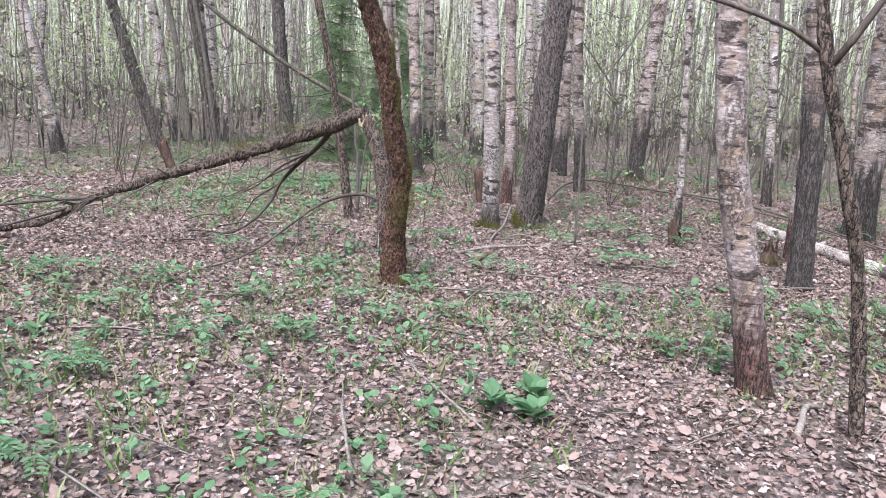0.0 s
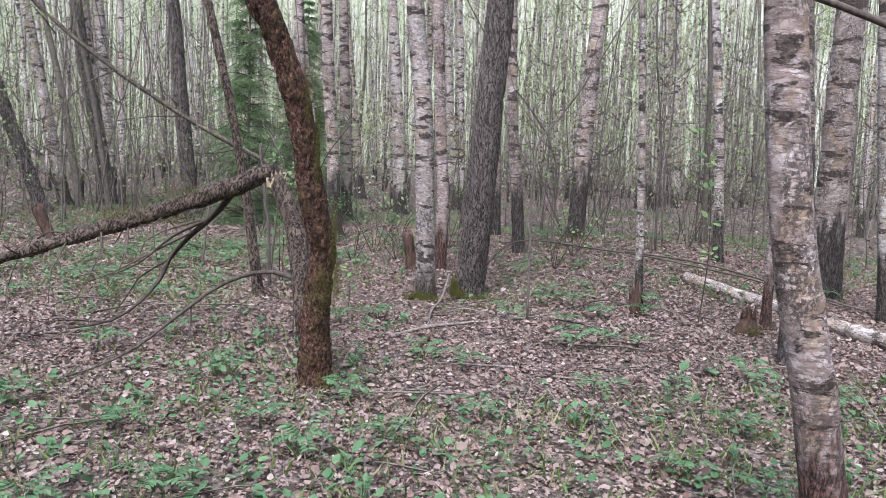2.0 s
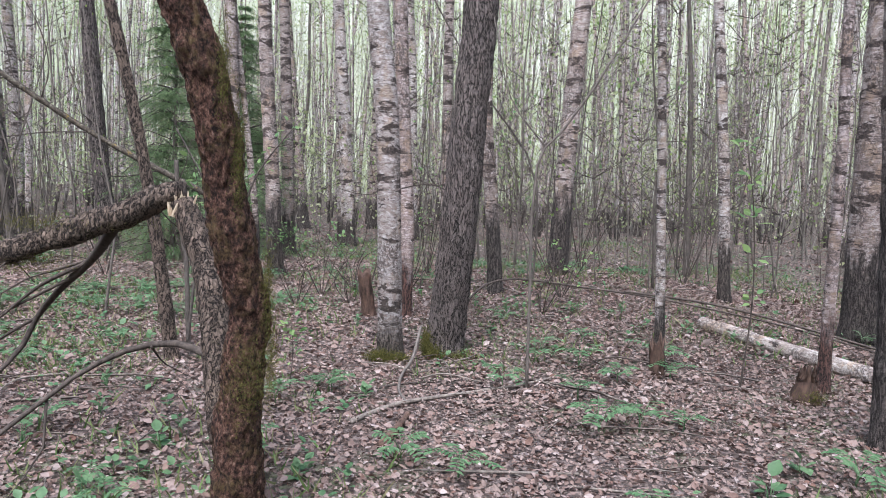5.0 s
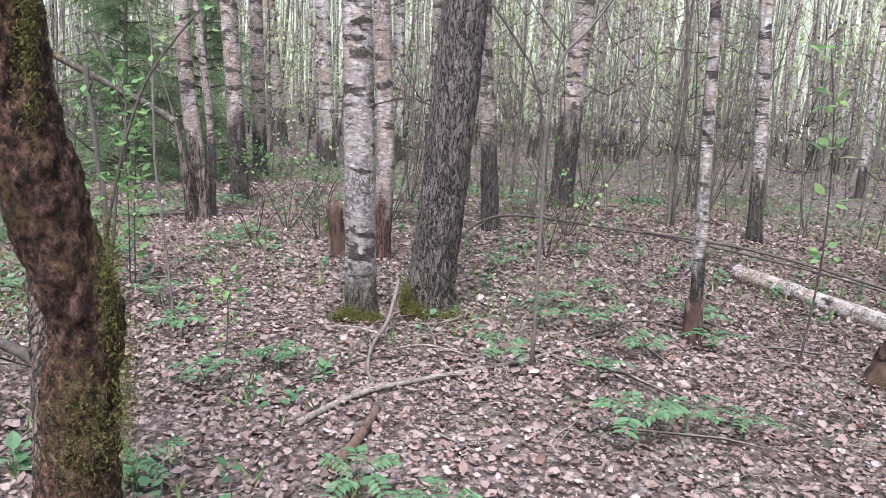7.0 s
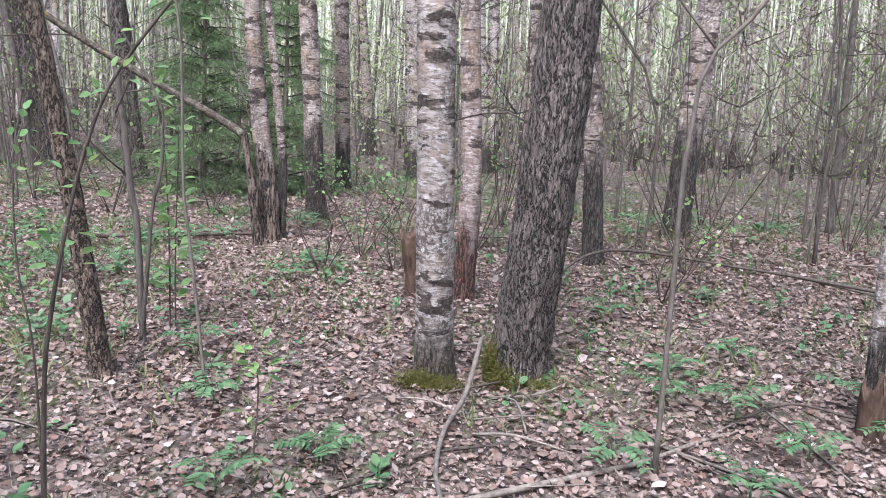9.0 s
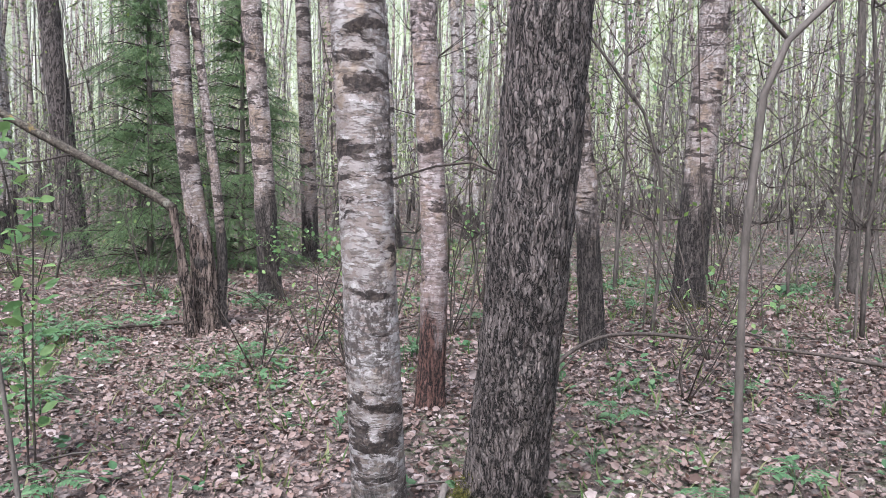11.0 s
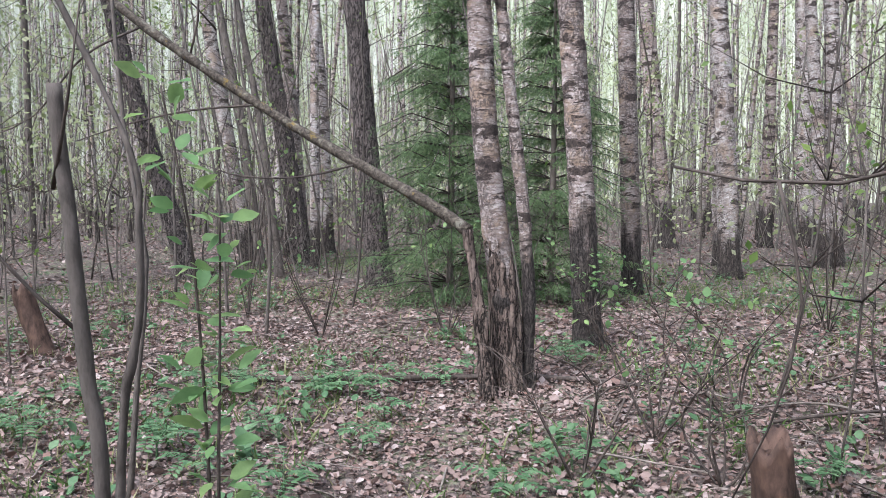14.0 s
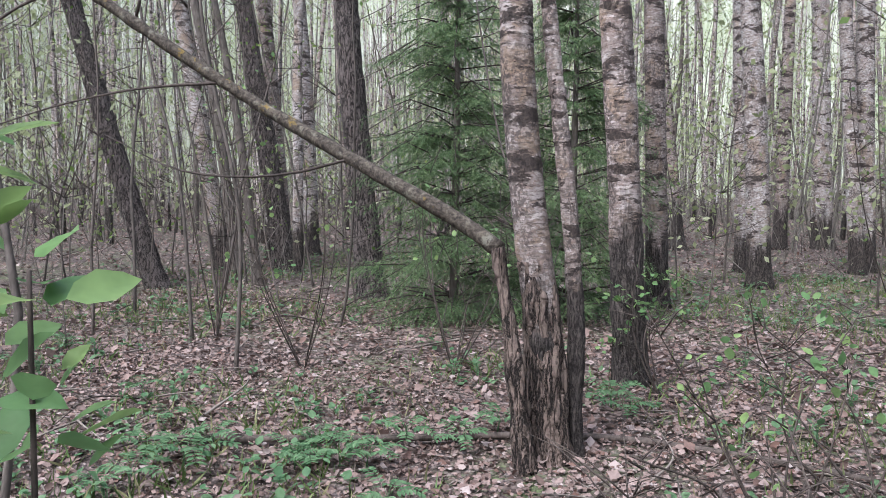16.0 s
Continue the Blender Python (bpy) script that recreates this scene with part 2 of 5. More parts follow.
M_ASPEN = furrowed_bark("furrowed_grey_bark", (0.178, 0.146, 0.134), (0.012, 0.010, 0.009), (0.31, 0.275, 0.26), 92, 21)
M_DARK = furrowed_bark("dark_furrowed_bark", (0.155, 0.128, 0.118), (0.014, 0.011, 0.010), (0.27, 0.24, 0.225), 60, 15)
M_ALDER = crumbly_bark("mossy_red_brown_bark")
M_OLD = furrowed_bark("mossy_grey_brown_bark", (0.17, 0.125, 0.098), (0.014, 0.010, 0.008), (0.23, 0.185, 0.15), 70, 24)
M_STEM = plain_bark("grey_brown_stem", (0.06, 0.05, 0.043), (0.145, 0.123, 0.108), 30, 1.0)
M_FOOT = furrowed_bark("brown_furrowed_foot_bark", (0.185, 0.138, 0.115), (0.016, 0.012, 0.010), (0.29, 0.235, 0.205), 50, 9)
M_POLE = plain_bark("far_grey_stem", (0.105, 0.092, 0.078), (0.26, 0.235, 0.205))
M_TWIG = plain_bark("dark_twig", (0.032, 0.025, 0.021), (0.095, 0.075, 0.064))
M_DEADWOOD = plain_bark("weathered_deadwood", (0.09, 0.072, 0.062), (0.235, 0.20, 0.172), 30)
M_ROT = plain_bark("rotten_red_brown_wood", (0.028, 0.018, 0.014), (0.125, 0.075, 0.055), 25, 0.9)
M_SPLIT = plain_bark("fresh_split_wood", (0.42, 0.30, 0.19), (0.72, 0.60, 0.45), 60)
M_MOSSY = lichen_bark("lichen_covered_branch")
M_MOSS = leaf_material("moss", (0.042, 0.046, 0.010), (0.092, 0.085, 0.021), (0.13, 0.115, 0.032), through=0.15, rough=0.95)
M_LITTER = leaf_material("dead_leaves", (0.075, 0.046, 0.037), (0.18, 0.128, 0.110), (0.25, 0.187, 0.167), (0.13, 0.073, 0.056), (0.28, 0.216, 0.196), (0.19, 0.126, 0.104), (0.36, 0.298, 0.278), through=0.1, rough=0.8)
M_LEAF = leaf_material("spring_leaves", (0.09, 0.15, 0.035), (0.14, 0.21, 0.05), (0.21, 0.27, 0.07))
M_HERB = leaf_material("herb_leaves", (0.06, 0.125, 0.055), (0.095, 0.17, 0.08), (0.14, 0.22, 0.11), through=0.35)
M_SAPLING = leaf_material("young_broad_leaves", (0.13, 0.24, 0.095), (0.18, 0.30, 0.12), (0.26, 0.36, 0.13), through=0.5)
M_NEEDLE = leaf_material("spruce_needles", (0.055, 0.095, 0.042), (0.11, 0.17, 0.075), (0.20, 0.265, 0.12), through=0.3, rough=0.55)
M_GRASS = leaf_material("grass_blades", (0.07, 0.12, 0.035), (0.13, 0.18, 0.06), (0.28, 0.25, 0.14), through=0.3)
# paler than the near spring leaves: distance haze is mixed into the colour
M_FAR = leaf_material("far_hazed_spring_foliage", (0.20, 0.23, 0.11), (0.31, 0.34, 0.18), (0.44, 0.46, 0.29), through=0.5)


# ---- geometry helpers ----
def height(x, y):
    """The lie of the ground."""
    u = min(1.0, max(0.0, (y - 1) / 7))
    z = -0.15 * u * u * (3 - 2 * u) + 0.38 * math.exp(-((x - 3.4) ** 2 + (y - 12.8) ** 2) / 8)
    far = min(1.0, max(0.0, (math.hypot(x, y - 7) - 12) / 20))
    return z + far * 0.5 * noise.noise((x * 0.06, y * 0.06, 4.0)) + 0.03 * noise.noise((x * 0.7, y * 0.7, 0.0))


def mesh_of(name, verts, faces, smooth=True):
    me = bpy.data.meshes.new(name)
    me.from_pydata([tuple(v) for v in verts], [], [tuple(f) for f in faces])
    if smooth:
        me.shade_smooth()
    return me


FINE = {'branching', 'crown', 'spray', 'needles', 'moss', 'stem_moss', 'leaves', 'stalk', 'splinters'}


def part(name, me, material, parent, label=""):
    """Links a mesh as one part under a thing or a part."""
    ob = new(name, me)
    if not me.materials:
        me.materials.append(material)
    ob.parent = parent
    return tagged(ob, label, kind="stuff" if name in FINE else "")


def thing(name, x, y, label, category, group="", z=None):
    ob = new(name)
    ob.empty_display_size = 0.2
    ob.location = (x, y, height(x, y) if z is None else z)
    return tagged(ob, label, category, group)


def smooth_line(pts, step, fine_to=None, fine=None):
    """Catmull-Rom through pts (Vectors), with rings every step metres, closer below fine_to."""
    p = [pts[0] * 2 - pts[1], *pts, pts[-1] * 2 - pts[-2]]
    out = []
    for a, b, c, d in zip(p, p[1:], p[2:], p[3:]):
        s = fine if fine and b.z < fine_to else step
        n = max(1, int((c - b).length / s))
        for i in range(n):
            t = i / n
            out.append(0.5 * (2 * b + (c - a) * t + (2 * a - 5 * b + 4 * c - d) * t * t + (3 * b - a - 3 * c + d) * t ** 3))
    out.append(pts[-1].copy())
    return out


def tube(pts, radius, sides=8, step=0.15, relief=None, fine_to=None, fine=None, verts=None, faces=None):
    """A round limb along pts. radius(s, length) gives its half width; relief(v, angle, s) pushes its skin out."""
    verts = [] if verts is None else verts
    faces = [] if faces is None else faces
    line = smooth_line([Vector(q) for q in pts], step, fine_to, fine)
    lens = [0.0]
    for a, b in zip(line, line[1:]):
        lens.append(lens[-1] + (b - a).length)
    start = len(verts)
    ref = Vector((0, 1, 0)) if abs((line[-1] - line[0]).normalized().y) < 0.8 else Vector((1, 0, 0))
    for i, c in enumerate(line):
        d = (line[min(i + 1, len(line) - 1)] - line[max(i - 1, 0)]).normalized()
        u = d.cross(ref).normalized()
        w = u.cross(d)
        r = radius(lens[i], lens[-1])
        for j in range(sides):
            a = 2 * math.pi * j / sides
            o = math.cos(a) * u + math.sin(a) * w
            rr = r + (relief(c + o * r, a, lens[i]) if relief else 0)
            verts.append(c + o * rr)
    for i in range(len(line) - 1):
        for j in range(sides):
            k, q = start + i * sides, (j + 1) % sides
            faces.append((k + j, k + q, k + sides + q, k + sides + j))
    faces.append(tuple(start + j for j in reversed(range(sides))))
    faces.append(tuple(start + (len(line) - 1) * sides + j for j in range(sides)))
    return verts, faces


def taper(r0, r1, flare=0.0, reach=0.15):
    return lambda s, n: r0 + (r1 - r0) * s / n + flare * r0 * math.exp(-s / reach)


def furrow(amount, fine, long, lumps=0.01):
    """Ridges and hollows that run up the stem."""
    def f(v, a, s):
        q = Vector((v.x * fine, v.y * fine, v.z * long)) * 0.5
        return amount * (noise.noise(q) + 0.5 * noise.noise(q * 2.1)) + lumps * noise.noise(v * 5) + 0.35 * amount * noise.noise(v * 60)
    return f


def papery(amount, r):
    def f(v, a, s):
        q = Vector((v.x * 5, v.y * 5, v.z * 14))
        b = max(0.0, noise.noise(q) - 0.25)
        return amount * (b * 2.2 + 0.35 * noise.noise(Vector((v.x * 16, v.y * 16, v.z * 60)))) + 0.03 * r * noise.noise(v * 3)
    return f


def roots(f, r, n=5, seed=0.0, amount=0.55, reach=0.1):
    """Adds root swellings at the foot to a relief."""
    def h(v, a, s):
        lobe = 0.5 + 0.5 * math.cos(n * a + 1.5 * math.sin(a + seed))
        return f(v, a, s) + r * amount * lobe * math.exp(-s / reach)
    return h


OVATE_V = np.array([(0, 0, 0), (0.18, 0.26, 0.03), (0.5, 0.38, 0.06), (0.8, 0.2, 0.02), (1, 0, -0.06), (0.8, -0.2, 0.02), (0.5, -0.38, 0.06), (0.18, -0.26, 0.03), (0.5, 0, -0.01)])
OVATE_F = np.array([(8, 0, 7), (8, 7, 6), (8, 6, 5), (8, 5, 4), (8, 4, 3), (8, 3, 2), (8, 2, 1), (8, 1, 0)])
DEAD_V = np.array([(0, 0, 0.04), (0.22, 0.27, 0.10), (0.62, 0.30, 0.17), (1, 0.05, 0.10), (0.7, -0.24, 0.02), (0.3, -0.33, 0.14), (0.48, 0.0, -0.03)])
DEAD_F = np.array([(6, 0, 5), (6, 5, 4), (6, 4, 3), (6, 3, 2), (6, 2, 1), (6, 1, 0)])
SPARE_V = np.array([(0, 0, 0), (0.45, 0.3, 0.03), (1, 0, -0.04), (0.5, -0.3, 0.03)])
SPARE_F = np.array([(0, 3, 2), (0, 2, 1)])
BLADE_V = np.array([(0, 0.03, 0), (0, -0.03, 0), (0.5, 0.02, 0.06), (0.5, -0.02, 0.06), (1, 0, -0.08)])
BLADE_F = np.array([(0, 1, 3), (0, 3, 2), (2, 3, 4)])


def many(name, tv, tf, places, ways, tops, sizes):
    """One mesh of many copies of a small shape: its x axis along ways, its z axis near tops."""
    places, ways, tops = (np.asarray(a, float) for a in (places, ways, tops))
    sizes = np.asarray(sizes, float)
    x = ways / np.linalg.norm(ways, axis=1)[:, None]
    y = np.cross(tops, x)
    y /= np.linalg.norm(y, axis=1)[:, None] + 1e-9
    z = np.cross(x, y)
    v = (tv[None, :, 0, None] * x[:, None] + tv[None, :, 1, None] * y[:, None] + tv[None, :, 2, None] * z[:, None]) * sizes[:, None, None] + places[:, None]
    f = tf[None] + (np.arange(len(places)) * len(tv))[:, None, None]
    v, f = v.reshape(-1, 3), f.reshape(-1, 3)
    me = bpy.data.meshes.new(name)
    me.vertices.add(len(v))
    me.vertices.foreach_set("co", v.ravel())
    me.loops.add(f.size)
    me.loops.foreach_set("vertex_index", f.ravel().astype(np.int32))
    me.polygons.add(len(f))
    me.polygons.foreach_set("loop_start", np.arange(0, f.size, 3, dtype=np.int32))
    me.update(calc_edges=True)
    return me


def unit(rng, n, lift=0.0):
    d = rng.normal(size=(n, 3))
    d[:, 2] += lift
    return d / np.linalg.norm(d, axis=1)[:, None]


# ---- ground ----
def build_ground():
    """One sheet, fine round the walk and coarse to the horizon."""
    ax = [-900, -400, -180, -90] + list(np.arange(-60, -8, 2.0)) + list(np.arange(-8, 9, 0.2)) + list(np.arange(10, 62, 2.0)) + [90, 180, 400, 900]
    ay = [-900, -400, -180, -90] + list(np.arange(-60, -2, 2.0)) + list(np.arange(-2, 20, 0.2)) + list(np.arange(20, 70, 2.0)) + [100, 200, 400, 900]
    v = [(x, y, height(x, y) if abs(x) < 80 and abs(y) < 100 else -0.15) for y in ay for x in ax]
    n = len(ax)
    f = [(j * n + i, j * n + i + 1, (j + 1) * n + i + 1, (j + 1) * n + i) for j in range(len(ay) - 1) for i in range(n - 1)]
    ob = new("ground", mesh_of("ground", v, f))
    ob.data.materials.append(M_SOIL)
    tagged(ob, "forest floor of dead leaves, soil and thin moss", "ground", kind="structure")


build_ground()


def stuff(name, me, material, label, category):
    ob = new(name, me)
    me.materials.append(material)
    return tagged(ob, label, category, kind="stuff")


def green_patch(x, y):
    """How green the floor is at a place, 0 to 1."""
    f = 0.5 + 0.9 * noise.noise((x * 0.45, y * 0.45, 7.0)) + 0.4 * noise.noise((x * 1.4, y * 1.4, 2.0))
    f += 0.55 * math.exp(-((x + 1.6) ** 2 / 2.5 + (y - 4.2) ** 2 / 1.5)) + 0.6 * math.exp(-((x - 0.6) ** 2 / 1.2 + (y - 5.4) ** 2 / 0.6))
    f += 0.7 * math.exp(-((x + 2.3) ** 2 / 1.6 + (y - 12.6) ** 2 / 1.5)) + 0.5 * math.exp(-((x + 3) ** 2 / 4 + (y - 9.8) ** 2 / 2))
    f -= 0.5 * math.exp(-((x - 1.2) ** 2 / 2 + (y - 8.3) ** 2 / 1.5)) + 0.5 * math.exp(-((x - 3.5) ** 2 / 2 + (y - 8.5) ** 2 / 2))
    f += 0.5 * math.exp(-((x + 1.7) ** 2 / 2.2 + (y - 3.3) ** 2 / 1.2)) + 0.4 * math.exp(-((x - 0.2) ** 2 / 0.8 + (y - 3.4) ** 2 / 0.5))
    return min(1.0, max(0.0, f))


def build_litter():
    rng = np.random.default_rng(3)
    n = 215000
    x, y = rng.uniform(-6.5, 7.5, n), rng.uniform(1.2, 18, n)
    keep = rng.random(n) < np.clip(1.25 - np.abs(y - 8) / 14, 0.25, 1)
    x, y = x[keep], y[keep]
    n = len(x)
    z = np.array([height(a, b) for a, b in zip(x, y)]) + rng.uniform(-0.004, 0.03, n)
    way = np.c_[rng.normal(size=(n, 2)), rng.normal(0, 0.22, n)]
    top = np.c_[rng.normal(0, 0.75, (n, 2)), np.ones(n)]
    stuff("leaf_litter", many("leaf_litter", DEAD_V, DEAD_F, np.c_[x, y, z], way, top, rng.gamma(9, 0.0039, n)), M_LITTER, "brown and pinkish dead leaves lying on the forest floor", "leaf litter")
    n = 170000
    x, y = rng.uniform(-5.5, 6.5, n), rng.uniform(1.2, 15, n)
    z = np.array([height(p, q) for p, q in zip(x, y)]) + rng.uniform(0.0, 0.03, n)
    stuff("leaf_crumbs", many("leaf_crumbs", SPARE_V * (1, 1.1, 3), SPARE_F, np.c_[x, y, z], np.c_[rng.normal(size=(n, 2)), rng.normal(0, 0.5, n)], np.c_[rng.normal(0, 0.9, (n, 2)), np.ones(n)], rng.uniform(0.012, 0.032, n)), M_LITTER, "crumbled bits of dead leaves and bark on the floor", "leaf litter")
    n = 60000
    a, d = rng.uniform(-1.0, 1.0, n), np.sqrt(rng.uniform(9 ** 2, 38 ** 2, n))
    x, y = d * np.sin(a), 4 + d * np.cos(a)
    z = np.array([height(p, q) for p, q in zip(x, y)]) + 0.015
    stuff("far_leaf_litter", many("far_leaf_litter", SPARE_V * (1, 1.2, 2), SPARE_F, np.c_[x, y, z], np.c_[rng.normal(size=(n, 2)), rng.normal(0, 0.3, n)], np.c_[rng.normal(0, 0.5, (n, 2)), np.ones(n)], rng.uniform(0.05, 0.10, n)), M_LITTER, "brown dead leaves under the farther trees", "leaf litter")
    # small herbs in the greener patches
    n = 17000
    x, y = rng.uniform(-9, 10, n), rng.uniform(1.2, 26, n)
    keep = [rng.random() < max(0.0, green_patch(p, q) - 0.3) * 0.8 for p, q in zip(x, y)]
    x, y = np.repeat(x[keep], 5), np.repeat(y[keep], 5)
    n = len(x)
    a = rng.uniform(0, 6.283, n)
    z = np.array([height(p, q) for p, q in zip(x, y)]) + rng.uniform(0.01, 0.09, n)
    way = np.c_[np.cos(a), np.sin(a), rng.uniform(-0.1, 0.8, n)]
    stuff("small_herbs", many("small_herbs", OVATE_V, OVATE_F, np.c_[x, y, z] + way * 0.02, way, np.c_[rng.normal(0, 0.2, (n, 2)), np.ones(n)], rng.uniform(0.025, 0.065, n)), M_HERB, "small green herbs between the dead leaves", "plants")
    # thin grass in the greener patches
    n = 46000
    x, y = rng.uniform(-8, 9, n), rng.uniform(1.2, 24, n)
    keep = [rng.random() < max(0.0, green_patch(a, b) - 0.25) for a, b in zip(x, y)]
    x, y = x[keep], y[keep]
    cx, cy = np.repeat(x, 3) + rng.normal(0, 0.03, 3 * len(x)), np.repeat(y, 3) + rng.normal(0, 0.03, 3 * len(x))
    n = len(cx)
    z = np.array([height(a, b) for a, b in zip(cx, cy)])
    way = np.c_[rng.normal(0, 0.6, (n, 2)), np.ones(n)]
    stuff("grass", many("grass", BLADE_V * (1, 1.8, 1), BLADE_F, np.c_[cx, cy, z], way, np.c_[rng.normal(size=(n, 2)), np.full(n, 0.3)], rng.uniform(0.04, 0.14, n)), M_GRASS, "thin young grass blades among dead leaves", "grass")
    # twigs and needles of dead wood on the floor
    n = 9000
    x, y = rng.uniform(-9, 10, n), rng.uniform(1.5, 27, n)
    z = np.array([height(a, b) for a, b in zip(x, y)]) + 0.012
    tv = np.array([(0, 0.008, 0), (0, -0.004, 0.007), (0, -0.004, -0.007), (0.55, 0.05, 0.025), (0.55, 0.038, 0.03), (0.55, 0.04, 0.015), (1, 0.01, 0)])
    tf = np.array([(0, 1, 4), (0, 4, 3), (1, 2, 5), (1, 5, 4), (2, 0, 3), (2, 3, 5), (3, 4, 6), (4, 5, 6), (5, 3, 6)])
    stuff("fallen_twigs", many("fallen_twigs", tv, tf, np.c_[x, y, z], np.c_[rng.normal(size=(n, 2)), rng.normal(0, 0.06, n)], np.c_[rng.normal(0, 0.3, (n, 2)), np.ones(n)], rng.gamma(2.0, 0.13, n) + 0.06), M_DEADWOOD, "thin grey-brown twigs scattered over the leaf litter", "twigs")


build_litter()


# ---- trees ----
def crown_mesh(seed, low, high, wide, count, size, limbs=9, sharp=False):
    """Thin spring foliage on drooping limbs, and the limbs themselves, as two meshes round a stem on the z axis."""
    rng = np.random.default_rng(seed)
    v, f, places = [], [], []
    for i in range(limbs):
        z = low + (high - low) * (i + rng.random()) / limbs
        a = rng.uniform(0, 6.283)
        reach = wide * rng.uniform(0.5, 1.0) * (1.15 - 0.8 * (z - low) / (high - low))
        d = Vector((math.cos(a), math.sin(a), 0))
        pts = [Vector((0, 0, z)), Vector((0, 0, z + 0.3 * reach)) + d * reach * 0.4, Vector((0, 0, z + 0.55 * reach)) + d * reach * 0.8, Vector((0, 0, z + 0.4 * reach)) + d * reach * 1.1]
        tube(pts, taper(0.018, 0.004), 5, 0.3, verts=v, faces=f)
        for q in smooth_line(pts, 0.12)[2:]:
            places.append(q)
    pick = rng.integers(0, len(places), count)
    pos = np.array([places[i] for i in pick]) + rng.normal(0, 0.28, (count, 3)) - np.c_[np.zeros((count, 2)), np.abs(rng.normal(0, 0.25, count))]
    leaves = many("crown", SPARE_V, SPARE_F, pos, unit(rng, count, -0.5), unit(rng, count, 0.7), rng.uniform(0.6, 1.3, count) * size)
    return mesh_of("branching", v, f), leaves


CROWNS = [crown_mesh(11, 6.5, 14, 1.5, 620, 0.075), crown_mesh(12, 6.0, 13.5, 1.3, 540, 0.075), crown_mesh(13, 8, 15, 1.7, 700, 0.075)]


def tree(name, label, x, y, r, ups, material, tall=14.0, relief=None, sides=20, fine=None, flare=0.35, crown=0, group="", category="tree", r_top=0.25, root=0.3, reach=0.16):
    """A tree at x, y. ups: places (x, y, z) in the world that its middle passes; above them it goes on upright to its height."""
    base = thing(name, x, y, label, category, group)
    o = base.location
    pts = [Vector((0, 0, -0.12))] + [Vector(u) - o for u in ups]
    d = (pts[-1] - pts[-2]).normalized()
    z, q = pts[-1].z, pts[-1].copy()
    rr = random.Random(int(abs(x * 731 + y * 977) * 10) % 9999)
    while q.z < tall - 1.0:
        d = (d + Vector((rr.uniform(-0.05, 0.05), rr.uniform(-0.05, 0.05), 0.22))).normalized()
        q = q + d * 1.6
        pts.append(q.copy())
    skin = roots(relief or papery(0.006, r), r, 5, x * 3, root, 0.14)
    v, f = tube(pts, taper(r, r * r_top, flare, reach), sides, 0.35 if fine else 0.22, skin, 3.4 if fine else None, fine)
    part("trunk", mesh_of("trunk", v, f), material, base)
    if crown is not None and tall >= 12:
        limbs, leaves = CROWNS[crown % 3]
        for n, me, m in (("branching", limbs, M_TWIG), ("crown", leaves, M_LEAF)):
            ob = part(n, me, m, base)
            ob.location = (q.x * 0.8, q.y * 0.8, tall - 14.5)
            ob.rotation_euler = (0, 0, x * 7 + y)
    return base


def branch(parent, name, pts, r0, r1, material, sides=7, label="", step=0.12):
    """A limb through world places, as a part of a tree."""
    o = parent.location
    rr = random.Random(len(pts) * 31 + int(1000 * abs(pts[0][0])))
    v, f = tube([Vector(p) - o for p in pts], taper(r0, r1), sides, step, lambda q, a, s: 0.16 * r0 * noise.noise(q * 14))
    return part(name, mesh_of(name, v, f), material, parent, label)


def moss_clump(parent, name, spots, count, size, seed, label="green-brown moss cushion"):
    """A cushion of tiny moss shoots; spots: (place in the world, spread)."""
    rng = np.random.default_rng(seed)
    o = np.array(parent.location)
    pos = np.concatenate([np.array(c) - o + rng.normal(0, 1, (count // len(spots), 3)) * s for c, s in spots])
    n = len(pos)
    on = ([c for c in parent.children if c.name.startswith(("trunk", "wood"))] or [parent])[0]
    return part(name, many(name, BLADE_V * (1, 4, 1), BLADE_F, pos, unit(rng, n, 0.9), unit(rng, n), rng.uniform(0.5, 1.2, n) * size), M_MOSS, on, label)


# the paired birch and furrowed trunk that the walk leads up to
birch = tree("birch_tree", "white birch with dark cross scars and a mossy foot", 0.58, 9.65, 0.104, [(0.52, 9.50, 0.75), (0.45, 9.45, 1.9), (0.36, 9.46, 2.6), (0.28, 9.46, 3.6)], M_BIRCH, 15, papery(0.007, 0.104), 120, 0.02, 0.25, 0, root=0.35)
moss_clump(birch, "moss", [((0.47, 9.50, -0.10), (0.06, 0.03, 0.03)), ((0.60, 9.47, -0.12), (0.06, 0.035, 0.03))], 9000, 0.016, 5)
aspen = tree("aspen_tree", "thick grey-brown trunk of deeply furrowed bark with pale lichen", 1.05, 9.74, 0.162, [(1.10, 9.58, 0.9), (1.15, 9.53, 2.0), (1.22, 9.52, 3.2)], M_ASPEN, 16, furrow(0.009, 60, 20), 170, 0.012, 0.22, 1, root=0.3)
moss_clump(aspen, "moss", [((0.87, 9.58, 0.0), (0.02, 0.03, 0.06)), ((1.10, 9.48, -0.11), (0.09, 0.03, 0.03)), ((0.92, 9.52, -0.08), (0.04, 0.03, 0.04))], 9000, 0.016, 6)
branch(aspen, "limb", [(1.02, 9.6, 1.30), (0.9, 9.78, 1.36), (0.77, 9.95, 1.34), (0.45, 10.2, 1.235), (0.28, 10.25, 1.24), (0.14, 10.3, 1.27)], 0.006, 0.003, M_TWIG)
branch(aspen, "twig", [(0.34, 10.22, 1.24), (0.39, 10.2, 1.0), (0.34, 10.2, 0.75), (0.27, 10.2, 0.58)], 0.004, 0.002, M_TWIG)
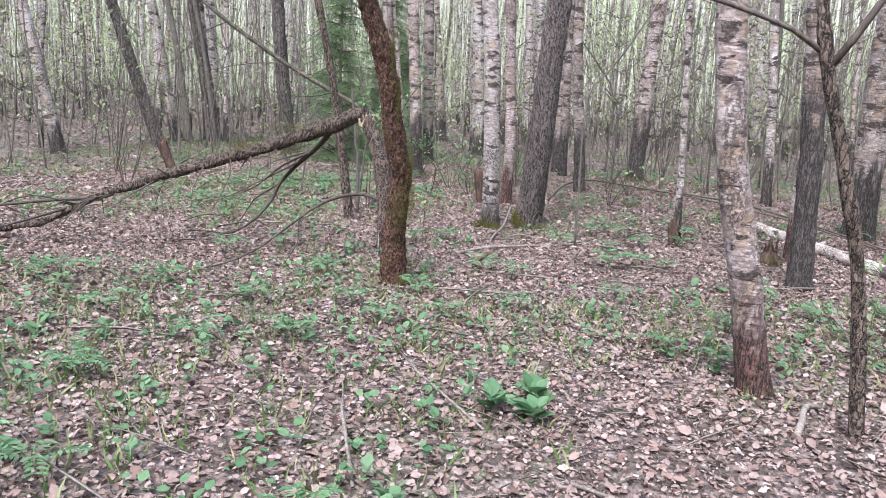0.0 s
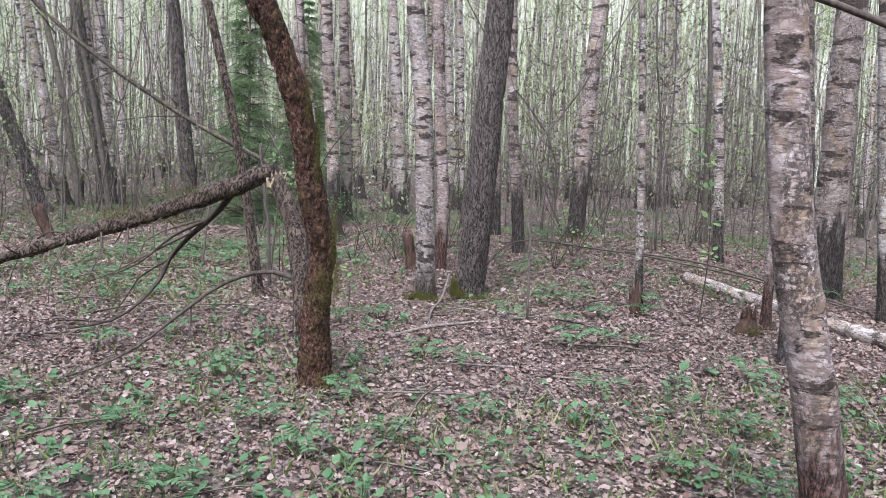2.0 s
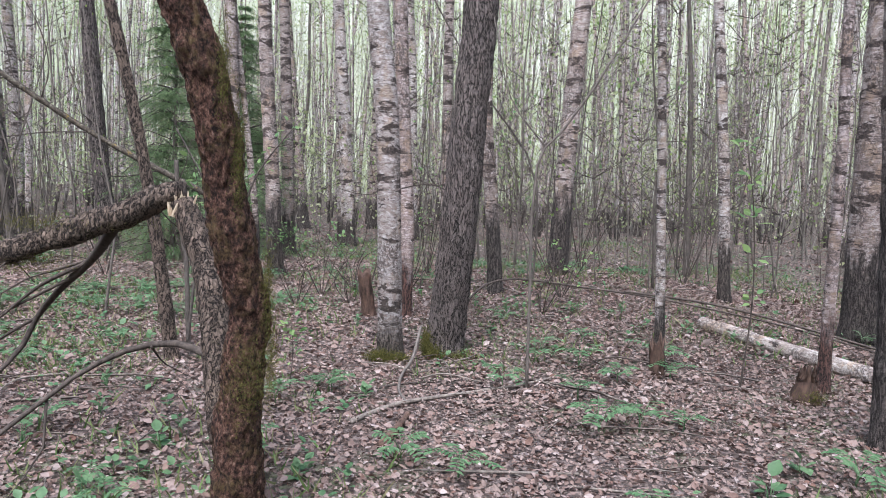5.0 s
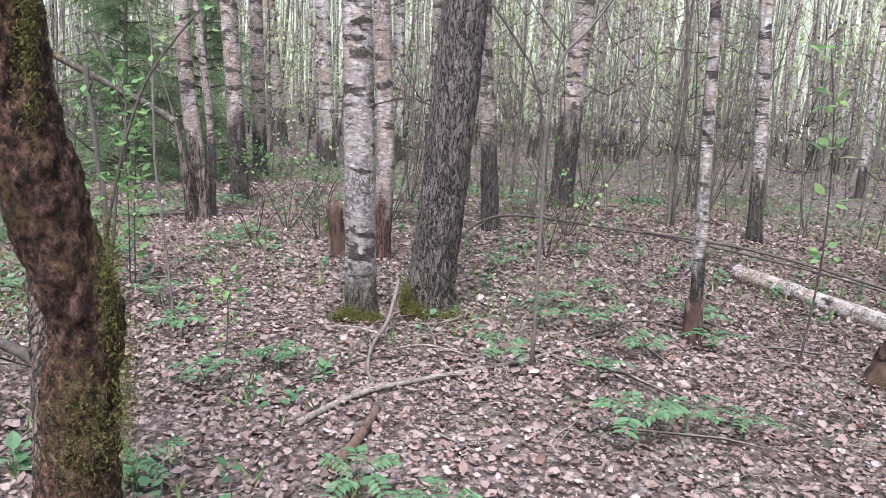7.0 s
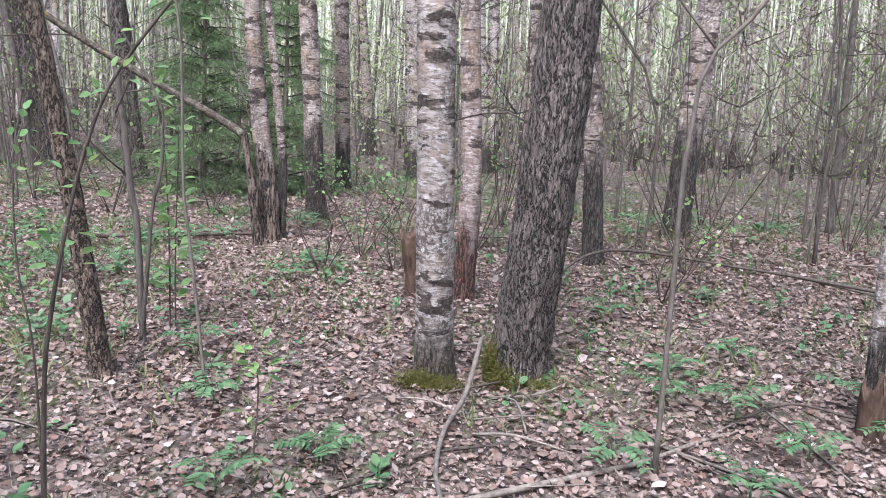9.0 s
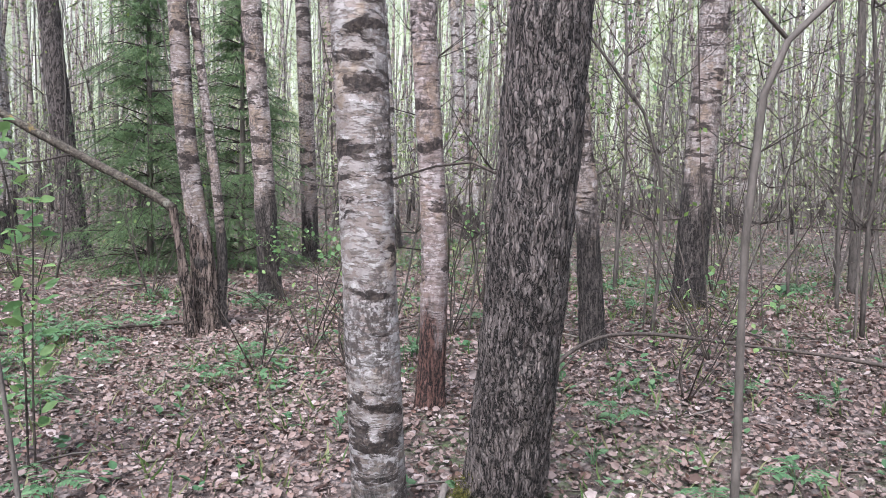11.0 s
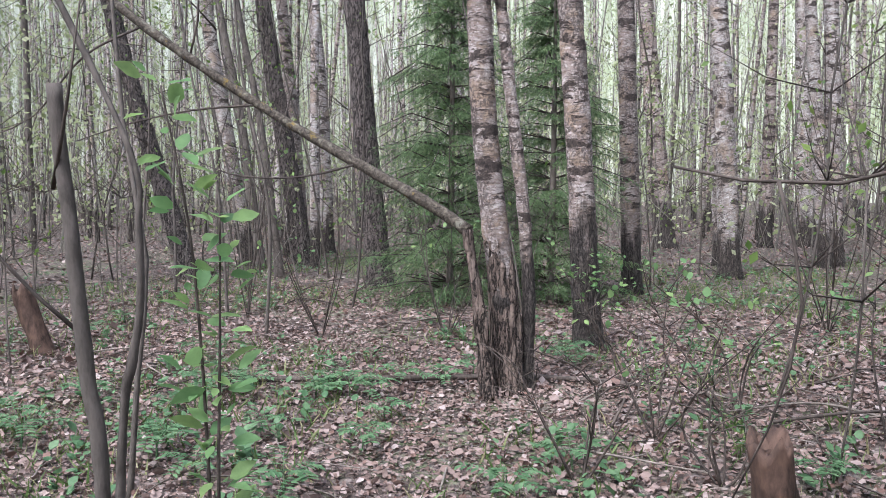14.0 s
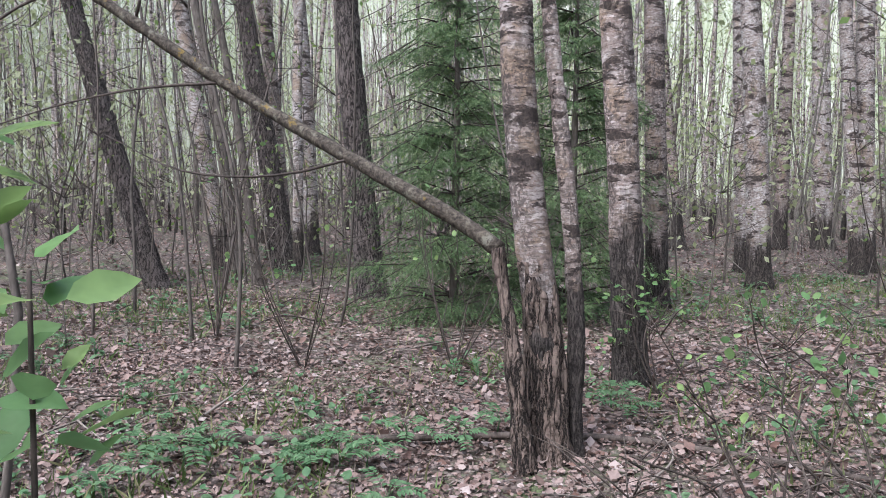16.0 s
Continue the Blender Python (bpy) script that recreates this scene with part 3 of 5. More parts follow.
tree("birch_tree", "slender birch with brown-tinged flaking bark standing behind a thicker one", 0.85, 11.06, 0.078, [(0.85, 11.0, 0.85), (0.76, 11.0, 2.1), (0.68, 11.0, 3.4)], M_BIRCH_RED, 13, papery(0.005, 0.08), 48, 0.03, 0.3, 1)
tree("birch_tree", "birch with a blackened furrowed lower trunk", 2.05, 11.9, 0.085, [(1.93, 11.9, 1.2), (1.83, 11.9, 2.0), (1.75, 11.9, 3.6)], M_BIRCH_DARK, 13, furrow(0.008, 34, 9), 32, 0.04, 0.4, 2)
right_birch = tree("birch_tree", "leaning grey-white birch with a dark mossy foot on a low rise", 3.08, 12.85, 0.13, [(3.11, 12.85, 1.2), (3.16, 12.85, 2.5), (3.25, 12.85, 4.0)], M_BIRCH_DARK, 15, papery(0.006, 0.13), 48, 0.04, 0.3, 0)
moss_clump(right_birch, "moss", [((3.02, 12.7, 0.26), (0.08, 0.03, 0.05))], 800, 0.02, 8)
slim = tree("birch_tree", "thin pale birch with a rotten dark foot", 2.76, 9.06, 0.042, [(2.69, 9.06, 1.05), (2.62, 9.06, 2.1), (2.55, 9.06, 3.0)], M_BIRCH_FAR, 9, papery(0.003, 0.04), 28, 0.04, 0.5, 1)
tree("birch_tree", "slim birch with a mossy foot beside a fallen log", 4.86, 11.75, 0.072, [(4.74, 11.75, 1.5), (4.45, 11.75, 4.0)], M_BIRCH_FAR, 12, None, 20, None, 0.4, 2)
tree("birch_tree", "stout grey birch far among saplings", 12.1, 31.4, 0.28, [(11.5, 31.4, 5.2)], M_BIRCH_DARK, 17, crown=0)

# the mossy bent tree with its broken twin stem
bent = tree("alder_tree", "bent red-brown mossy trunk with a snapped second stem", -0.41, 6.5, 0.079, [(-0.415, 6.46, 0.15), (-0.418, 6.42, 0.38), (-0.392, 6.37, 0.62), (-0.378, 6.345, 0.77), (-0.397, 6.315, 0.92), (-0.432, 6.28, 1.08), (-0.467, 6.24, 1.28), (-0.495, 6.20, 1.52), (-0.555, 6.15, 1.76), (-0.644, 6.10, 2.02), (-0.73, 6.05, 2.25), (-0.97, 6.0, 2.9)], M_ALDER, 8, furrow(0.013, 70, 34, 0.018), 150, 0.012, 0.72, 1, root=0.22, r_top=0.75, reach=0.5)
moss_clump(bent, "moss", [((-0.33, 6.40, -0.09), (0.06, 0.04, 0.04)), ((-0.285, 6.33, 0.62), (0.014, 0.03, 0.10)), ((-0.305, 6.28, 0.92), (0.012, 0.03, 0.08)), ((-0.415, 6.14, 1.45), (0.014, 0.025, 0.12)), ((-0.47, 6.08, 1.75), (0.014, 0.025, 0.10)), ((-0.36, 6.25, 0.55), (0.05, 0.012, 0.10))], 12000, 0.010, 9, "ochre-green moss on the bark")
o = bent.location
v, f = tube([Vector(p) - o for p in ((-0.46, 6.5, 0.22), (-0.488, 6.58, 0.37), (-0.525, 6.66, 0.53), (-0.557, 6.76, 0.69), (-0.59, 6.85, 0.84), (-0.652, 6.96, 0.99), (-0.72, 7.06, 1.13), (-0.76, 7.1, 1.22))], taper(0.082, 0.058), 48, 0.02, furrow(0.009, 60, 30, 0.012))
part("broken_stem", mesh_of("broken_stem", v, f), M_OLD, bent)
rng = np.random.default_rng(2)
v, f = [], []
for i in range(24):
    a, b = rng.uniform(0, 6.28), rng.uniform(0.01, 0.062)
    p = Vector((-0.755 + b * math.cos(a), 7.1 + b * math.sin(a), 1.15)) - o
    tube([p, p + Vector((rng.uniform(-0.04, 0.05), rng.uniform(-0.05, 0.01), rng.uniform(0.05, 0.13)))], taper(0.014, 0.003), 5, 0.06, verts=v, faces=f)
part("splinters", mesh_of("splinters", v, f, False), M_SPLIT, bent, "pale freshly split wood at the break")
v, f = tube([Vector(p) - o for p in ((-0.76, 7.14, 1.27), (-0.84, 7.15, 1.25), (-0.943, 7.15, 1.20), (-1.115, 7.17, 1.12), (-1.386, 7.18, 1.015), (-1.727, 7.2, 0.89), (-2.085, 7.25, 0.77), (-2.89, 7.3, 0.49), (-3.38, 7.3, 0.30), (-3.82, 7.3, 0.06), (-4.4, 7.3, -0.06))], taper(0.068, 0.026), 36, 0.025, furrow(0.011, 60, 30, 0.020))
part("fallen_stem", mesh_of("fallen_stem", v, f), M_OLD, bent, "snapped mossy stem sloping down to the ground")
moss_clump(bent, "stem_moss", [((-1.35, 7.15, 1.09), (0.25, 0.03, 0.025)), ((-1.85, 7.2, 0.90), (0.12, 0.03, 0.025)), ((-1.55, 7.18, 0.90), (0.12, 0.02, 0.03))], 6000, 0.013, 10, "tuft of pale moss hanging on the stem")
for pts, r in (
    (((-1.08, 7.2, 1.11), (-1.155, 7.3, 1.016), (-1.345, 7.7, 0.844), (-1.586, 8.0, 0.641), (-1.776, 8.2, 0.438), (-1.84, 8.15, 0.275), (-1.971, 8.0, 0.092), (-2.16, 7.85, -0.04), (-2.465, 7.75, -0.09)), 0.030),
    (((-1.345, 7.7, 0.844), (-1.705, 8.0, 0.657), (-2.008, 8.1, 0.404), (-2.282, 8.2, 0.272)), 0.015),
    (((-1.36, 7.72, 0.849), (-1.842, 8.2, 0.669), (-2.013, 8.3, 0.565), (-2.053, 8.3, 0.456)), 0.010),
    (((-1.775, 8.2, 0.437), (-2.07, 8.3, 0.239), (-2.191, 8.3, 0.04), (-2.272, 8.3, -0.071)), 0.011),
    (((-1.45, 7.85, 0.75), (-1.9, 8.1, 0.50), (-2.3, 8.1, 0.28), (-2.6, 8.0, 0.18)), 0.011),
    (((-0.50, 6.62, 0.529), (-0.752, 6.9, 0.558), (-0.998, 7.0, 0.498), (-1.205, 6.9, 0.392), (-1.368, 6.8, 0.261), (-1.61, 6.6, 0.068), (-1.85, 6.5, -0.05), (-2.0, 6.4, -0.08)), 0.019),
    (((-1.303, 6.85, 0.317), (-1.302, 6.8, 0.097), (-1.40, 6.6, -0.08)), 0.008),
    (((-0.87, 6.95, 0.53), (-0.86, 7.3, 0.36), (-0.72, 7.5, 0.22)), 0.006),
    (((-3.38, 7.3, 0.31), (-3.8, 7.3, 0.26), (-4.25, 7.3, 0.19), (-4.9, 7.3, 0.12)), 0.022),
    (((-2.9, 7.3, 0.5), (-2.6, 7.0, 0.42), (-2.45, 6.6, 0.2), (-2.4, 6.4, 0.0)), 0.009),
    (((-3.6, 7.3, 0.2), (-3.9, 6.9, 0.1), (-4.4, 6.4, -0.04)), 0.014),
    (((-2.25, 7.28, 0.72), (-2.5, 7.5, 0.72), (-2.8, 7.7, 0.5), (-2.95, 7.8, 0.2)), 0.008),
):
    branch(bent, "branch", pts, r, r * 0.3, M_TWIG)
rr = random.Random(4)
for i in range(26):
    t = rr.uniform(0.1, 1.0)
    x, y, z = -1.1 - 2.5 * t, 7.17 + 0.13 * t, 1.12 - 0.92 * t
    a, n = rr.uniform(0, 6.28), rr.uniform(0.3, 0.9)
    e = (x - 0.35 * n + 0.3 * n * math.cos(a), y + n * math.sin(a), max(height(x, y) + 0.01, z - rr.uniform(-0.1, 0.8) * n))
    m = (0.5 * (x + e[0]) + rr.uniform(-0.1, 0.1), 0.5 * (y + e[1]), 0.5 * (z + e[2]) + rr.uniform(0.0, 0.1))
    branch(bent, "branch", [(x, y, z), m, e], rr.uniform(0.005, 0.011), 0.002, M_TWIG, 5)
branch(bent, "limb", [(-0.71, 6.08, 2.12), (-0.80, 6.1, 2.22), (-0.87, 6.12, 2.45), (-0.93, 6.15, 2.9)], 0.03, 0.02, M_ALDER)

# the near birch and the forked stem beside the start
tree("birch_tree", "pinkish birch with black scars and a red-brown flaking foot", 1.83, 4.17, 0.088, [(1.66, 4.16, 0.6), (1.51, 4.16, 1.22), (1.39, 4.16, 2.1), (1.30, 4.16, 3.2)], M_BIRCH_RED, 13, papery(0.006, 0.088), 100, 0.02, 0.3, 2)
fork = tree("alder_tree", "thin grey-brown forked stem with long bare branches", 2.08, 3.55, 0.034, [(1.96, 3.56, 0.7), (1.79, 3.56, 1.3), (1.63, 3.56, 1.80), (1.53, 3.56, 2.4), (1.50, 3.56, 3.2)], M_OLD, 7, furrow(0.002, 40, 15), 24, 0.04, 0.3, 1, r_top=0.7)
branch(fork, "branch", [(1.64, 3.56, 1.76), (1.48, 3.57, 1.86), (1.1, 3.6, 1.98), (0.75, 3.6, 2.02), (0.45, 3.6, 2.03), (0.0, 3.65, 2.1)], 0.013, 0.005, M_TWIG)
branch(fork, "branch", [(1.66, 3.56, 1.70), (1.82, 3.5, 2.0), (1.95, 3.45, 2.4), (2.0, 3.4, 3.0)], 0.018, 0.008, M_TWIG)

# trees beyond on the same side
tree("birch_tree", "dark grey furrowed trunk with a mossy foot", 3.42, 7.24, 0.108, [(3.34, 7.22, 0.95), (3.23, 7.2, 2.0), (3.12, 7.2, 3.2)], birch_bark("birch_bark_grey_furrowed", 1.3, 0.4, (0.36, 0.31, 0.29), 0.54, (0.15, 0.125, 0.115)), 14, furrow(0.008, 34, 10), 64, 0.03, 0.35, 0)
tree("birch_tree", "slim pinkish birch rising behind a conical stump", 3.80, 8.42, 0.048, [(3.78, 8.4, 0.82), (3.76, 8.38, 1.75), (3.72, 8.38, 2.88)], M_BIRCH_RED, 10, papery(0.004, 0.05), 36, 0.04, 0.4, 1)
tree("birch_tree", "stout reddish birch with a dark moss-grown foot", 5.42, 10.1, 0.19, [(5.40, 10.1, 1.76), (5.39, 10.1, 3.4)], M_BIRCH_DARK, 15, furrow(0.01, 34, 10), 40, 0.05, 0.3, 1)

tree("birch_tree", "white birch standing beyond a fallen log", 5.42, 8.85, 0.115, [(5.17, 8.85, 1.74), (4.99, 8.85, 3.27)], M_BIRCH_FAR, 14, None, 28, None, 0.3, 2)
tree("birch_tree", "far birch with a black foot", 12.4, 18.0, 0.2, [(12.0, 18.0, 2.8), (11.65, 18.0, 5.4)], M_BIRCH_DARK, 15, crown=0)
tree("birch_tree", "slender far birch with grey bark", 1.87, 27.9, 0.15, [(1.86, 27.9, 5.1)], M_BIRCH_DARK, 15, crown=1)
tree("alder_tree", "slanting dark stem beside thin ones", -6.64, 20.0, 0.085, [(-6.98, 20.0, 2.2), (-7.33, 20.0, 3.9)], M_STEM, 12, crown=2, sides=14)
tree("alder_tree", "thin slanting brown stem in a thicket", -5.6, 18.8, 0.06, [(-5.9, 18.8, 2.0), (-6.3, 18.8, 4.0)], M_STEM, 12, crown=1, sides=12)

# the birch clump with its split and leaning stem
clump = tree("birch_tree", "birch clump with furrowed foot and split leaning stem", -0.905, 13.5, 0.092, [(-0.917, 13.46, 0.0), (-0.956, 13.44, 0.493), (-1.011, 13.43, 0.909), (-1.066, 13.43, 1.319), (-1.104, 13.43, 1.725), (-1.125, 13.43, 2.1), (-1.19, 13.43, 3.6)], M_BIRCH_DARK, 14, papery(0.006, 0.1), 64, 0.025, 0.4, 1, root=0.3)
branch(clump, "second_stem", [(-0.79, 13.5, -0.18), (-0.813, 13.5, 0.115), (-0.806, 13.5, 0.488), (-0.847, 13.5, 1.046), (-0.914, 13.5, 1.594), (-0.981, 13.5, 2.134), (-1.2, 13.55, 4.0), (-1.35, 13.6, 7.0)], 0.046, 0.022, M_BIRCH_DARK, 32, "thin pale stem with a dark foot", 0.04)
o = clump.location
v, f = tube([Vector(p) - o for p in ((-0.90, 13.47, -0.2), (-0.925, 13.45, 0.05), (-0.956, 13.44, 0.493), (-1.011, 13.43, 0.88))], taper(0.106, 0.087, 0.15, 0.15), 72, 0.02, roots(furrow(0.016, 34, 7), 0.11, 4, 1.0, 0.25, 0.2))
part("foot", mesh_of("foot", v, f), M_FOOT, clump, "brown deeply furrowed foot")
v, f = tube([Vector(p) - o for p in ((-0.995, 13.27, -0.2), (-1.05, 13.26, 0.248), (-1.082, 13.25, 0.518), (-1.118, 13.25, 0.732), (-1.149, 13.25, 0.95))], taper(0.050, 0.030, 0.3, 0.2), 28, 0.025, furrow(0.012, 44, 5))
part("split_stub", mesh_of("split_stub", v, f), M_FOOT, clump, "torn red-brown stub of a broken stem")
v, f = tube([Vector(p) - o for p in ((-1.15, 13.26, 0.94), (-1.28, 13.3, 1.02), (-1.62, 13.4, 1.19), (-2.2, 13.6, 1.45), (-2.83, 13.74, 1.77), (-3.4, 13.72, 2.12), (-4.0, 13.7, 2.52), (-4.7, 13.75, 3.05), (-5.4, 13.8, 3.7), (-6.2, 13.9, 4.6))], taper(0.040, 0.024), 24, 0.04, furrow(0.004, 40, 14))
part("leaning_stem", mesh_of("leaning_stem", v, f), M_MOSSY, clump, "lichen-grown broken stem leaning far out")
for pts, r in (
    (((-2.0, 13.55, 1.38), (-2.4, 13.4, 1.28), (-2.9, 13.3, 1.30), (-3.4, 13.3, 1.5)), 0.009),
    (((-2.9, 13.74, 1.82), (-3.4, 13.6, 1.78), (-3.9, 13.5, 1.68), (-4.3, 13.4, 1.55)), 0.01),
    (((-3.9, 13.7, 2.45), (-4.3, 13.5, 2.2), (-4.7, 13.4, 1.75), (-5.0, 13.3, 1.6)), 0.011),
    (((-3.5, 13.72, 2.2), (-3.4, 13.7, 2.6), (-3.5, 13.6, 3.1), (-3.8, 13.6, 3.6)), 0.01),
    (((-4.6, 13.75, 3.0), (-4.4, 13.7, 3.3), (-4.5, 13.6, 3.9)), 0.01),
):
    branch(clump, "branch", pts, r, r * 0.35, M_TWIG)
tree("birch_tree", "birch with a broad black furrowed foot near a spruce", -0.60, 15.1, 0.118, [(-0.70, 15.08, 1.33), (-0.80, 15.08, 2.65), (-0.88, 15.08, 4.0)], M_BIRCH_DARK, 15, furrow(0.009, 34, 9), 56, 0.035, 0.35, 2)
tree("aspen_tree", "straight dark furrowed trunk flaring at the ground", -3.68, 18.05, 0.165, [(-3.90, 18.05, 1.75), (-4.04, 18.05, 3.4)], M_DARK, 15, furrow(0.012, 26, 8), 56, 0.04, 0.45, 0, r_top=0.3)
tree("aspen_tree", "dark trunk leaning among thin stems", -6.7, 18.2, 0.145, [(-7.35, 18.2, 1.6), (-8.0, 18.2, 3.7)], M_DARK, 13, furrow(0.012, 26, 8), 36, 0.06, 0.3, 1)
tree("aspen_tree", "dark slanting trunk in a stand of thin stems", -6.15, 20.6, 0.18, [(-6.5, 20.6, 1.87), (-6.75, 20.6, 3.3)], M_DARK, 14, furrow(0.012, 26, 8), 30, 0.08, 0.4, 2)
tree("birch_tree", "grey-white birch in a stand of thin stems", -6.95, 23.1, 0.16, [(-7.03, 23.1, 2.6), (-7.2, 23.1, 4.8)], M_BIRCH_FAR, 15, crown=0)
tree("birch_tree", "birch with a long dark lower trunk", -0.32, 27.1, 0.24, [(-0.65, 27.1, 2.75), (-0.9, 27.1, 5.2)], M_BIRCH_DARK, 16, crown=1)
tree("birch_tree", "white birch with black scars and a dark foot", 0.79, 20.9, 0.16, [(0.65, 20.9, 2.0), (0.5, 20.9, 3.8)], M_BIRCH_FAR, 16, crown=2)
tree("birch_tree", "white birch with brown foot among saplings", 2.6, 23.4, 0.155, [(2.47, 23.4, 2.4), (2.38, 23.4, 4.2)], M_BIRCH_FAR, 15, crown=0)
tree("birch_tree", "white birch standing among other birches", 2.85, 28.6, 0.23, [(2.55, 28.6, 5.3)], M_BIRCH_FAR, 16, crown=1)
tree("birch_tree", "thin birch with a dark foot", 2.42, 17.4, 0.11, [(2.3, 17.4, 3.4)], M_BIRCH_DARK, 13, crown=2)
tree("birch_tree", "slim birch with mossy foot", 2.1, 14.2, 0.075, [(2.0, 14.2, 2.7)], M_BIRCH_DARK, 11, crown=0)
tree("alder_tree", "thin brown curved stem in undergrowth", -1.17, 9.5, 0.055, [(-1.30, 9.5, 0.7), (-1.50, 9.5, 1.83), (-1.77, 9.5, 3.0), (-2.0, 9.5, 4.1)], M_OLD, 9, furrow(0.003, 40, 14), 32, 0.04, 0.3, 1)
tree("birch_tree", "leaning pale birch on the thicket's edge", -7.6, 15.2, 0.13, [(-7.98, 15.2, 1.6), (-8.35, 15.2, 3.2)], M_BIRCH_FAR, 12, crown=1)
tree("birch_tree", "pale slanting birch with black scars", -7.1, 20.4, 0.15, [(-7.45, 20.4, 1.6), (-7.8, 20.4, 3.6)], M_BIRCH_FAR, 13, crown=2)
tree("birch_tree", "thin grey birch among slanting stems", -6.55, 21.3, 0.14, [(-6.7, 21.3, 2.0), (-6.95, 21.3, 4.7)], M_BIRCH_DARK, 13, crown=2)
tree("birch_tree", "white birch behind the clearing", -0.5, 18.8, 0.13, [(-0.66, 18.8, 3.4)], M_BIRCH_DARK, 15, crown=0)
tree("birch_tree", "white birch with black scars", 0.74, 22.8, 0.14, [(0.4, 22.8, 6.2)], M_BIRCH_FAR, 15, crown=1)
tree("birch_tree", "pale distant birch with thin crown", 2.42, 23.0, 0.12, [(1.95, 23.0, 4.8)], M_BIRCH_FAR, 14, crown=1)
tree("birch_tree", "tall straight distant birch", 11.3, 29.0, 0.19, [(10.7, 29.0, 8.0)], M_BIRCH_FAR, 15, crown=2)
tree("alder_tree", "thin dark upright stem", 6.6, 16.1, 0.06, [(6.45, 16.1, 3.0), (6.25, 16.1, 5.1)], M_STEM, 9, crown=0, sides=12)


def far_birch(seed, tall, r, material):
    """A distant birch to be copied: trunk, limbs and crown."""
    rr = random.Random(seed)
    base = thing("birch_tree", 0, -300, "slender pale birch in the woods with thin spring leaves", "tree", "birches of the far woods", 0)
    pts, q = [Vector((0, 0, -0.4))], Vector((0, 0, 0))
    lean = Vector((rr.uniform(-0.07, 0.07), rr.uniform(-0.07, 0.07), 1))
    while q.z < tall:
        pts.append(q.copy())
        q = q + lean * 1.5 + Vector((rr.uniform(-0.08, 0.08), rr.uniform(-0.08, 0.08), 0))
    v, f = tube(pts, taper(r, r * 0.3, 0.4, 0.4), 10, 0.3, lambda p, a, s: 0.08 * r * noise.noise(p * 4))
    part("trunk", mesh_of("trunk", v, f), material, base)
    limbs, leaves = CROWNS[seed % 3]
    for n, me, m in (("branching", limbs, M_TWIG), ("crown", leaves, M_LEAF)):
        ob = part(n, me, m, base)
        ob.location = (pts[-3].x, pts[-3].y, tall - 14.5)
    return base


FAR = [far_birch(i, t, r, m) for i, (t, r, m) in enumerate(((15, 0.085, M_BIRCH_FAR), (14, 0.06, M_BIRCH_FAR), (16, 0.10, M_BIRCH_DARK), (13, 0.05, M_BIRCH_FAR), (15, 0.075, M_BIRCH_DARK), (14, 0.08, M_STEM)))]


def sapling(seed, tall, leaves, twigs, r=0.018):
    """A thin understorey stem to be copied, with bare twigs and young leaves."""
    rr, rng = random.Random(seed), np.random.default_rng(seed)
    base = thing("sapling", 0, -300, "thin grey-brown understorey sapling with young leaves", "sapling", "understorey saplings", 0)
    q, pts = Vector((0, 0, -0.2)), []
    d = Vector((rr.uniform(-0.15, 0.15), rr.uniform(-0.15, 0.15), 1))
    while q.z < tall:
        pts.append(q.copy())
        d = (d + Vector((rr.uniform(-0.12, 0.12), rr.uniform(-0.12, 0.12), 0.1))).normalized()
        q = q + d * 0.5
    v, f = tube(pts, taper(r, 0.004), 6, 0.25)
    part("stem", mesh_of("stem", v, f), M_STEM, base)
    v, f, tips = [], [], []
    for i in range(twigs):
        p = pts[rr.randrange(2, len(pts))]
        a, n = rr.uniform(0, 6.28), rr.uniform(0.3, 0.9)
        e = p + Vector((math.cos(a) * n, math.sin(a) * n, n * rr.uniform(0.3, 1.0)))
        m = (p + e) / 2 + Vector((0, 0, -0.06))
        tube([p, m, e], taper(0.005, 0.0015), 4, 0.25, verts=v, faces=f)
        tips += [m, e, (m + e) / 2, e * 0.7 + p * 0.3]
    part("spray", mesh_of("spray", v, f), M_TWIG, base)
    if leaves:
        pos = np.array([tips[rng.integers(len(tips))] for _ in range(leaves)]) + rng.normal(0, 0.07, (leaves, 3))
        part("leaves", many("leaves", SPARE_V, SPARE_F, pos, unit(rng, leaves, -0.2), unit(rng, leaves, 1.2), rng.uniform(0.025, 0.06, leaves)), M_LEAF, base)
    return base


SAPLINGS = [sapling(21, 4.0, 160, 18), sapling(22, 3.0, 120, 16, 0.012), sapling(23, 6.0, 300, 26, 0.025), sapling(24, 2.2, 0, 18, 0.01), sapling(25, 5.0, 0, 26, 0.02), sapling(26, 7.0, 380, 30, 0.03)]

BRUSH = [sapling(61, 2.0, 40, 14, 0.008), sapling(62, 3.4, 60, 20, 0.011), sapling(63, 4.6, 90, 24, 0.015), sapling(64, 2.8, 0, 22, 0.009), sapling(65, 5.5, 120, 26, 0.02), sapling(66, 1.4, 30, 10, 0.006)]


def free(x, y):
    """Whether the far woods may grow here: clear of the walk and of the open ground round it."""
    if -6.2 < x < 6.8 and -6 < y < 19:
        return False
    if math.hypot(x, y - 5) < 9:
        return False
    return not (-5 < x < 4 and y < 30)


